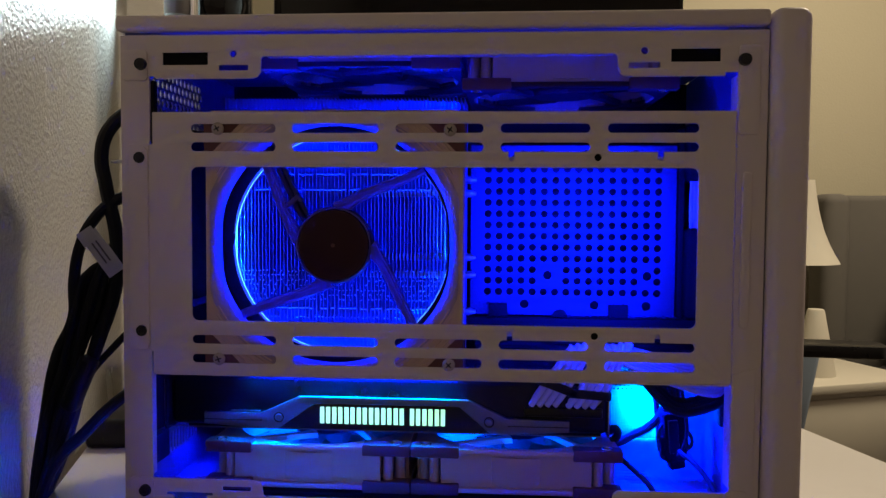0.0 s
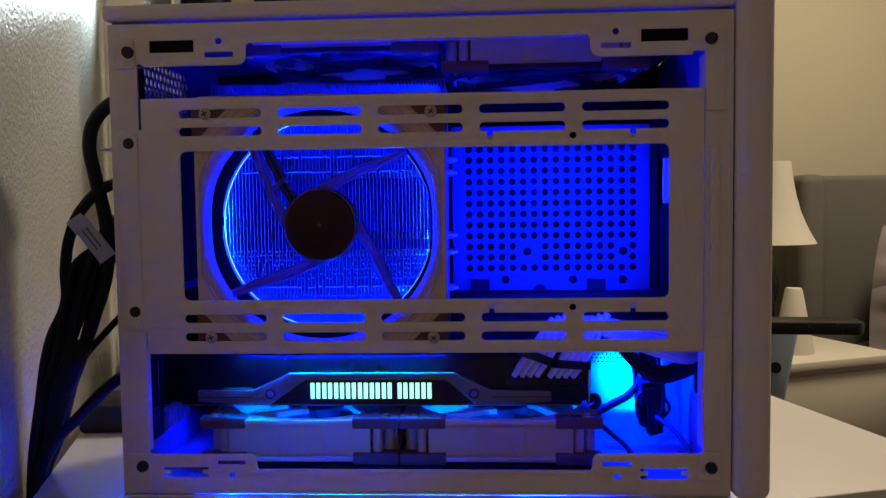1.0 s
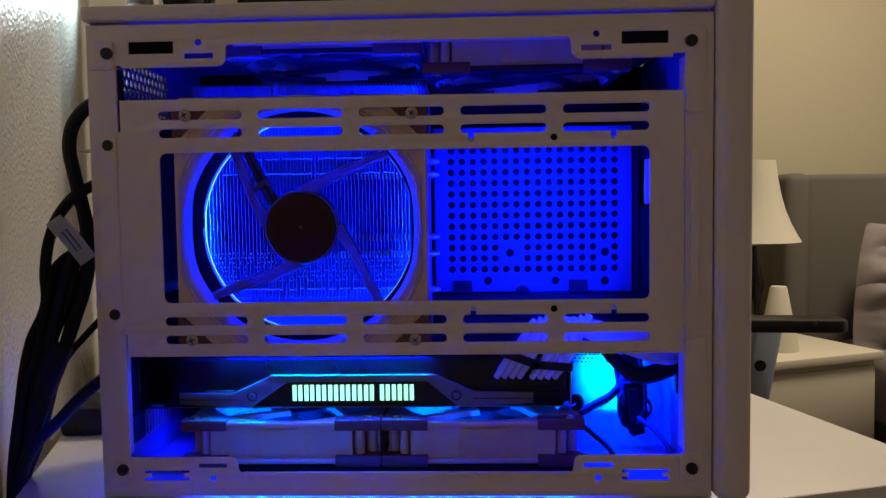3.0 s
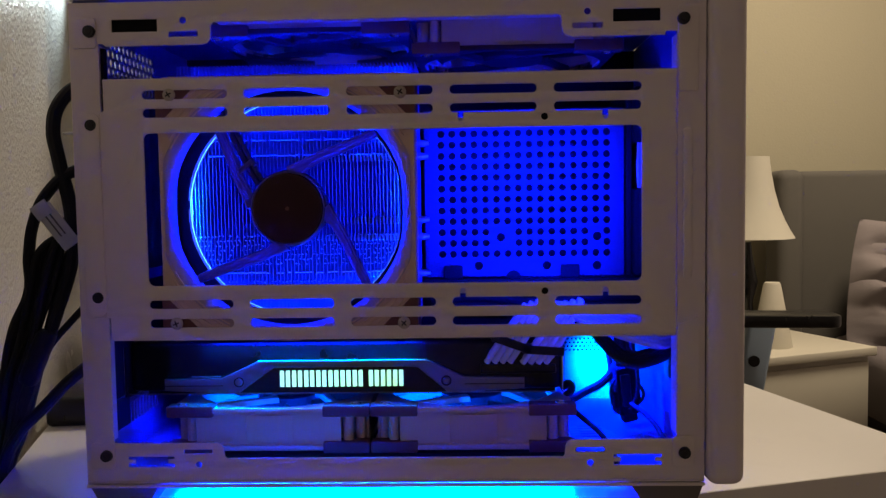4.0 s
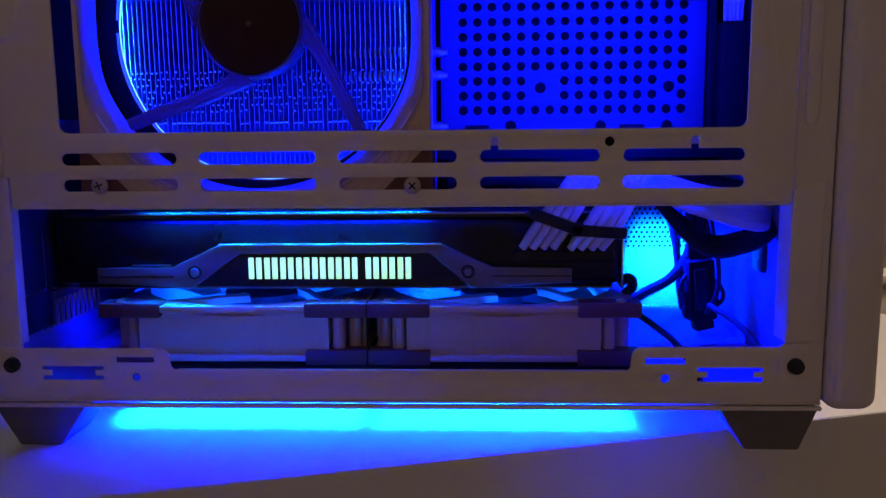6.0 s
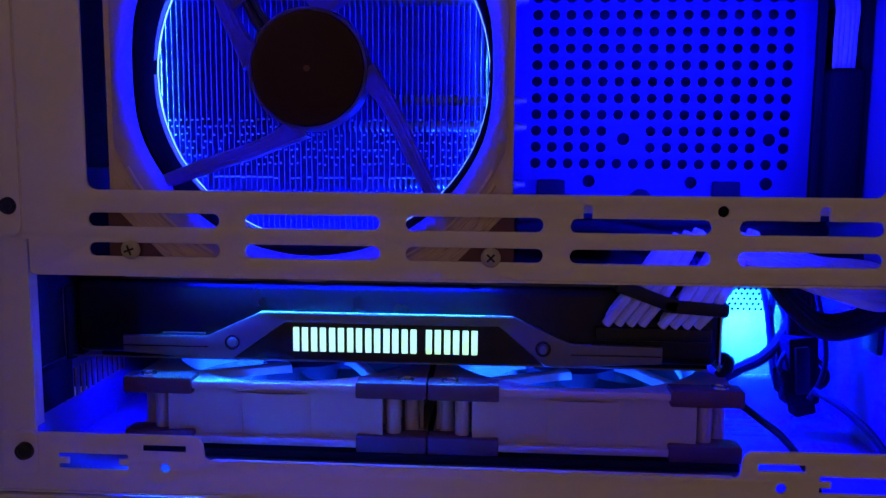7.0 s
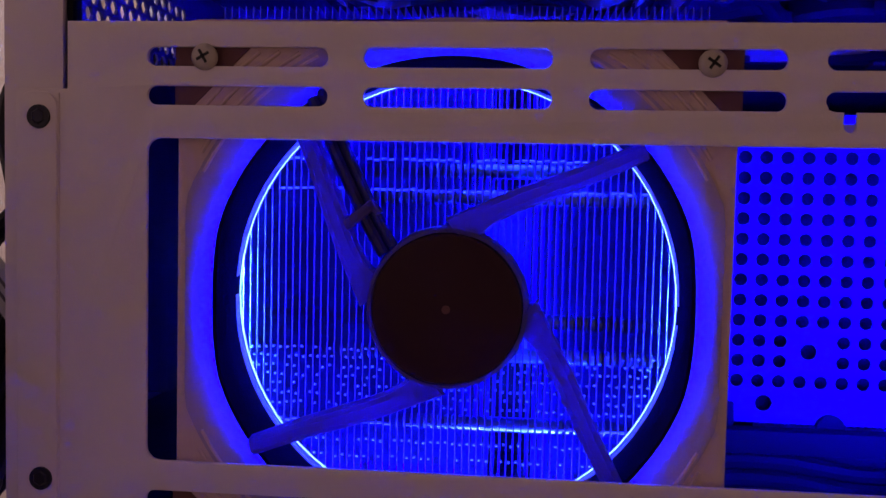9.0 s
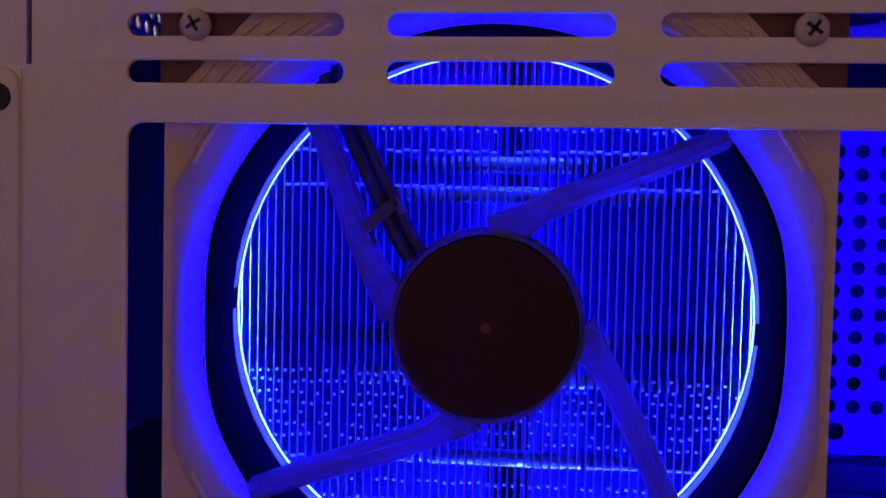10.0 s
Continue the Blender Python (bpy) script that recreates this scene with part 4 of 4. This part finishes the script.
outer([(-0.145, 0.130, 0.205), (-0.1640, 0.092, 0.1990), (-0.1797, 0.090, 0.1852), (-0.1885, 0.090, 0.1690), (-0.1935, 0.090, 0.1450), (-0.1950, 0.091, 0.1200), (-0.2060, 0.090, 0.0950), (-0.2150, 0.089, 0.0500), (-0.2235, 0.090, -0.004), (-0.2260, 0.094, -0.080)], 0.0038, "black cord hanging in a bundle")
# a bundle of cords that runs from the case's corner to the foot of the wall
for k in range(8):
    f = k / 7
    j, e = 0.0016 * math.sin(2.3 * k), 0.0050 * math.cos(1.9 * k)
    outer([(-0.138, 0.150, 0.196 - 0.006 * k), (-0.1560 - 0.010 * f + j, 0.104 + e, 0.190 - 0.006 * k), (-0.1660 - 0.026 * f, 0.096 + e, 0.160 - 0.002 * k), (-0.1765 - 0.0195 * f + j, 0.092 + e, 0.124), (-0.1865 - 0.0200 * f - j, 0.090 + e, 0.090), (-0.1960 - 0.0185 * f + j, 0.090 + e, 0.056),
           (-0.2050 - 0.0150 * f, 0.090 + e, 0.026), (-0.2165 - 0.0085 * f, 0.091 + 0.5 * e, -0.004), (-0.2235 - 0.0050 * f, 0.092, -0.050), (-0.2250 - 0.0040 * f, 0.094, -0.140)],
          (0.0030, 0.0022, 0.0034, 0.0020)[k % 4], "black cord hanging in a dense bundle behind the desk's edge")
outer([(-0.1420, 0.130, 0.125), (-0.1590, 0.104, 0.112), (-0.1720, 0.098, 0.098), (-0.1850, 0.094, 0.082), (-0.1960, 0.086, 0.060), (-0.2070, 0.086, 0.026), (-0.2180, 0.087, -0.006), (-0.2260, 0.094, -0.080)], 0.0024, "thin black cord hanging in a bundle")
outer([(-0.130, 0.150, 0.090), (-0.1500, 0.100, 0.0740), (-0.1618, 0.090, 0.0665), (-0.1876, 0.084, 0.0410), (-0.2020, 0.084, 0.0270), (-0.2160, 0.085, -0.002), (-0.2260, 0.094, -0.080)], 0.0040, "black cord running down to the desk")
for k in range(2):
    outer([(-0.140, 0.150, 0.112 - 0.012 * k), (-0.158 - 0.003 * k, 0.140, 0.100 - 0.008 * k), (-0.166, 0.135, 0.080 - 0.006 * k), (-0.160, 0.135, 0.060 - 0.004 * k), (-0.140, 0.140, 0.054 - 0.004 * k)], 0.0028, "black cord in a loose loop")
tagged(part("cable_joint", turned(box(-0.006, 0.006, -0.006, 0.006, -0.020, 0.020, 0.004, 3), pose(-0.1885, 0.086, 0.0770, 0, 24, 0)), CABLE), "black moulded joint in a cord", "connector")
tag = thing("cable_tag", (0, 0, 0), "white paper tag folded round a black cord", "tag")
part("tag_sheet", turned(box(-0.016, 0.016, -0.0004, 0.0004, -0.006, 0.006, 0.0002), pose(-0.1700, 0.083, 0.1640, 0, 55, 10)), TAG, tag)
part("tag_fold", turned(box(-0.005, 0.005, -0.0012, 0.0012, -0.0055, 0.0055, 0.0003), pose(-0.1790, 0.0815, 0.1745, 0, 55, 10)), TAG, tag)
for k in range(2):
    part("print_bar", turned(box(-0.010, 0.007, -0.0008, -0.0005, -0.0022 + 0.003 * k, -0.0012 + 0.003 * k), pose(-0.1700, 0.083, 0.1640, 0, 55, 10)), FOOT, tag, "grey bar of small print")
tagged(part("zip_tie", turned(rod((-0.012, 0, 0), (0.012, 0, 0.0), 0.0008, 0.0022, 8), pose(-0.140, 0.06, 0.222)), TAG), "white zip tie end sticking out", "zip tie")
brick = thing("power_adapter", ROOM @ pose(-0.120, 0.270, 0, 0, 0, -8), "flat black power adapter lying on the desk", "adapter")
part("housing", box(-0.055, 0.060, -0.030, 0.030, 0.0, 0.024, 0.005, 3), BLACK, brick)

monitor = thing("computer_monitor", ROOM @ pose(0.225, 0.52, 0), "glossy black monitor standing behind the case", "monitor")
part("base", box(-0.11, 0.11, -0.08, 0.08, 0.0, 0.010, 0.003), SCREEN, monitor)
part("stand", box(-0.02, 0.02, 0.0, 0.02, 0.010, 0.30, 0.003), SCREEN, monitor)
part("housing", box(-0.252, 0.252, -0.012, 0.020, 0.16, 0.52, 0.004), BLACK, monitor)
part("screen", box(-0.244, 0.244, -0.0135, -0.0115, 0.170, 0.511, 0.0005), SCREEN, monitor)

light = thing("desk_light", ROOM @ pose(-0.125, 0.58, 0), "white desk light shining onto the textured wall", "desk lamp")
part("base", lathe([(0.0001, 0.0), (0.060, 0.0), (0.060, 0.008), (0.052, 0.014), (0.0001, 0.014)], 32), WHITE, light)
part("stem", rod((0, 0, 0.014), (0, 0, 0.48), 0.006), WHITE, light)
part("head", box(-0.035, 0.025, -0.13, 0.02, 0.478, 0.51, 0.004), WHITE, light)
jar = thing("bottle", room(-0.124, 0.44, 0.0), "clear bottle with a grey cap standing on the desk", "bottle")
part("body", lathe([(0.0001, 0), (0.018, 0), (0.018, 0.30), (0.016, 0.36), (0.012, 0.38), (0.012, 0.39), (0.0001, 0.39)], 32), GLASS_J, jar)
part("cap", lathe([(0.0001, 0.39), (0.013, 0.39), (0.013, 0.435), (0.0001, 0.435)], 24), FOOT, jar)

speaker = thing("desk_speaker", ROOM @ pose(-0.078, 0.50, 0), "tall glossy black speaker standing beside the monitor", "speaker")
part("cabinet", box(-0.027, 0.027, -0.05, 0.05, 0.0, 0.46, 0.006, 3), BLACK, speaker)
part("driver", lathe([(0.0001, 0.0), (0.010, 0.002), (0.018, 0.006), (0.020, 0.008), (0.022, 0.006), (0.022, 0.0)], 32), SCREEN, speaker).matrix_basis = pose(0, -0.05, 0.405, 90, 0, 0)

# ---- the bedroom beyond ----
bed = thing("bed", (0, 0, 0), "bed with a grey upholstered winged headboard", "bed")
part("headboard", box(1.182, 2.70, 2.26, 2.34, -0.73, 0.250, 0.02, 3), FABRIC, bed, "grey woven upholstered headboard")
part("headboard_wing", turned(box(-0.045, 0.040, -0.04, 0.10, -0.73, 0.254, 0.030, 4), pose(1.142, 2.24, 0)), FABRIC, bed)
part("mattress", box(1.27, 2.65, 0.70, 2.255, -0.50, -0.28, 0.05, 3), LINEN, bed)


def cushion(w, h, d):
    bm = bmesh.new()
    bmesh.ops.create_grid(bm, x_segments=44, y_segments=34, size=0.5)
    top = bm.verts[:]
    for v in top:
        x, y = v.co.x * 2, v.co.y * 2
        puff = max(0, (1 - abs(x) ** 3) * (1 - abs(y) ** 3)) ** 0.6
        n = noise.noise(Vector((x * 2.1, y * 2.3, 0.4))) * 0.42 + noise.noise(Vector((x * 5, y * 4, 2))) * 0.22 + noise.noise(Vector((x * 11, y * 9, 5))) * 0.07
        v.co = Vector((x * w / 2 * (1 - 0.05 * y * y), -puff * d * (0.55 + n), y * h / 2 * (1 - 0.06 * x * x)))
    bmesh.ops.solidify(bm, geom=bm.faces[:], thickness=0.06)
    return bm


pillow = tagged(part("pillow", cushion(0.62, 0.40, 0.20), LINEN), "rumpled mauve-grey pillow leaning on the headboard", "pillow")
pillow.matrix_world = pose(1.580, 2.10, -0.140, -14, 11, 0)
night = thing("nightstand", (0, 0, 0), "cream painted nightstand beside the bed", "nightstand")
part("top", turned(box(-0.60, 0.0, 0.0, 0.37, -0.025, 0.0, 0.004), pose(1.217, 1.803, -0.245, 0, 0, 22)), NIGHT, night)
part("body", turned(box(-0.59, -0.010, 0.022, 0.36, -0.485, -0.025, 0.003), pose(1.217, 1.803, -0.245, 0, 0, 22)), NIGHT, night)
drawer = part("drawer_front", turned(box(-0.58, -0.020, 0.010, 0.022, -0.25, -0.040, 0.003), pose(1.217, 1.803, -0.245, 0, 0, 22)), NIGHT, night)
lampth = thing("table_lamp", (0.935, 2.02, -0.245), "cream table lamp with a conical fabric shade", "table lamp")
part("base", lathe([(0.0001, 0.0), (0.055, 0.0), (0.052, 0.012), (0.020, 0.030), (0.016, 0.10), (0.030, 0.16), (0.014, 0.24), (0.010, 0.28), (0.0001, 0.28)], 32), SCREEN, lampth, "dark turned lamp base")
part("shade", lathe([(0.132, 0.292), (0.117, 0.318), (0.103, 0.346), (0.087, 0.386), (0.074, 0.435), (0.065, 0.485), (0.059, 0.533), (0.056, 0.533), (0.062, 0.485), (0.071, 0.435), (0.084, 0.386), (0.100, 0.346), (0.114, 0.318), (0.129, 0.292)], 48, True), SHADE, lampth, "cream conical fabric shade")
tagged(part("night_light", turned(lathe([(0.0001, 0), (0.055, 0), (0.053, 0.012), (0.023, 0.172), (0.020, 0.178), (0.0001, 0.178)], 24), pose(0.9386, 1.83, -0.245)), NIGHT), "small white cone on the nightstand", "night light")
chair = thing("office_chair", (0, 0, 0), "office chair armrest with a grey post and a black pad", "chair")
arm = rrect(0.55, -0.045, 0.912, 0.045, 0.03)
part("arm_pad", turned(plate([[(p, q) for p, q in arm]], 0.028, 0, 0.006), pose(0, 1.45, -0.085, -90, 0, 0) @ pose(0, 0, 0, 0, 6, 0)), BLACK, chair, "black padded armrest")
part("arm_post", turned(box(-0.040, 0.0235, -0.020, 0.020, -0.36, 0.0, 0.010, 3), pose(0.784, 1.45, -0.100, 0, 10, 0)), CHAIR_POST, chair, "grey-blue plastic arm post")
part("post_bolt", rod((0.750, 1.425, -0.205), (0.750, 1.432, -0.205), 0.013), BLACK, chair)
part("seat", box(0.15, 0.66, 1.20, 1.70, -0.34, -0.26, 0.03, 3), BLACK, chair)
part("column", rod((0.5, 1.45, -0.66), (0.5, 1.45, -0.30), 0.025), BLACK, chair)
for k in range(5):
    a = radians(72 * k)
    leg = part("base_leg", rod((0.5, 1.45, -0.66), (0.5 + 0.28 * math.cos(a), 1.45 + 0.28 * math.sin(a), -0.69), 0.02, 0.014), BLACK, chair)
    part("castor", rod((0.5 + 0.28 * math.cos(a), 1.44 + 0.28 * math.sin(a), -0.705), (0.5 + 0.28 * math.cos(a), 1.46 + 0.28 * math.sin(a), -0.705), 0.025), BLACK, leg)
fix = thing("ceiling_light", room(1.7, 0.9, 1.75), "flat round ceiling light with a warm glow", "ceiling light")
part("housing", lathe([(0.0001, 0), (0.20, 0), (0.21, -0.05), (0.19, -0.06), (0.0001, -0.06)], 40), NIGHT, fix)
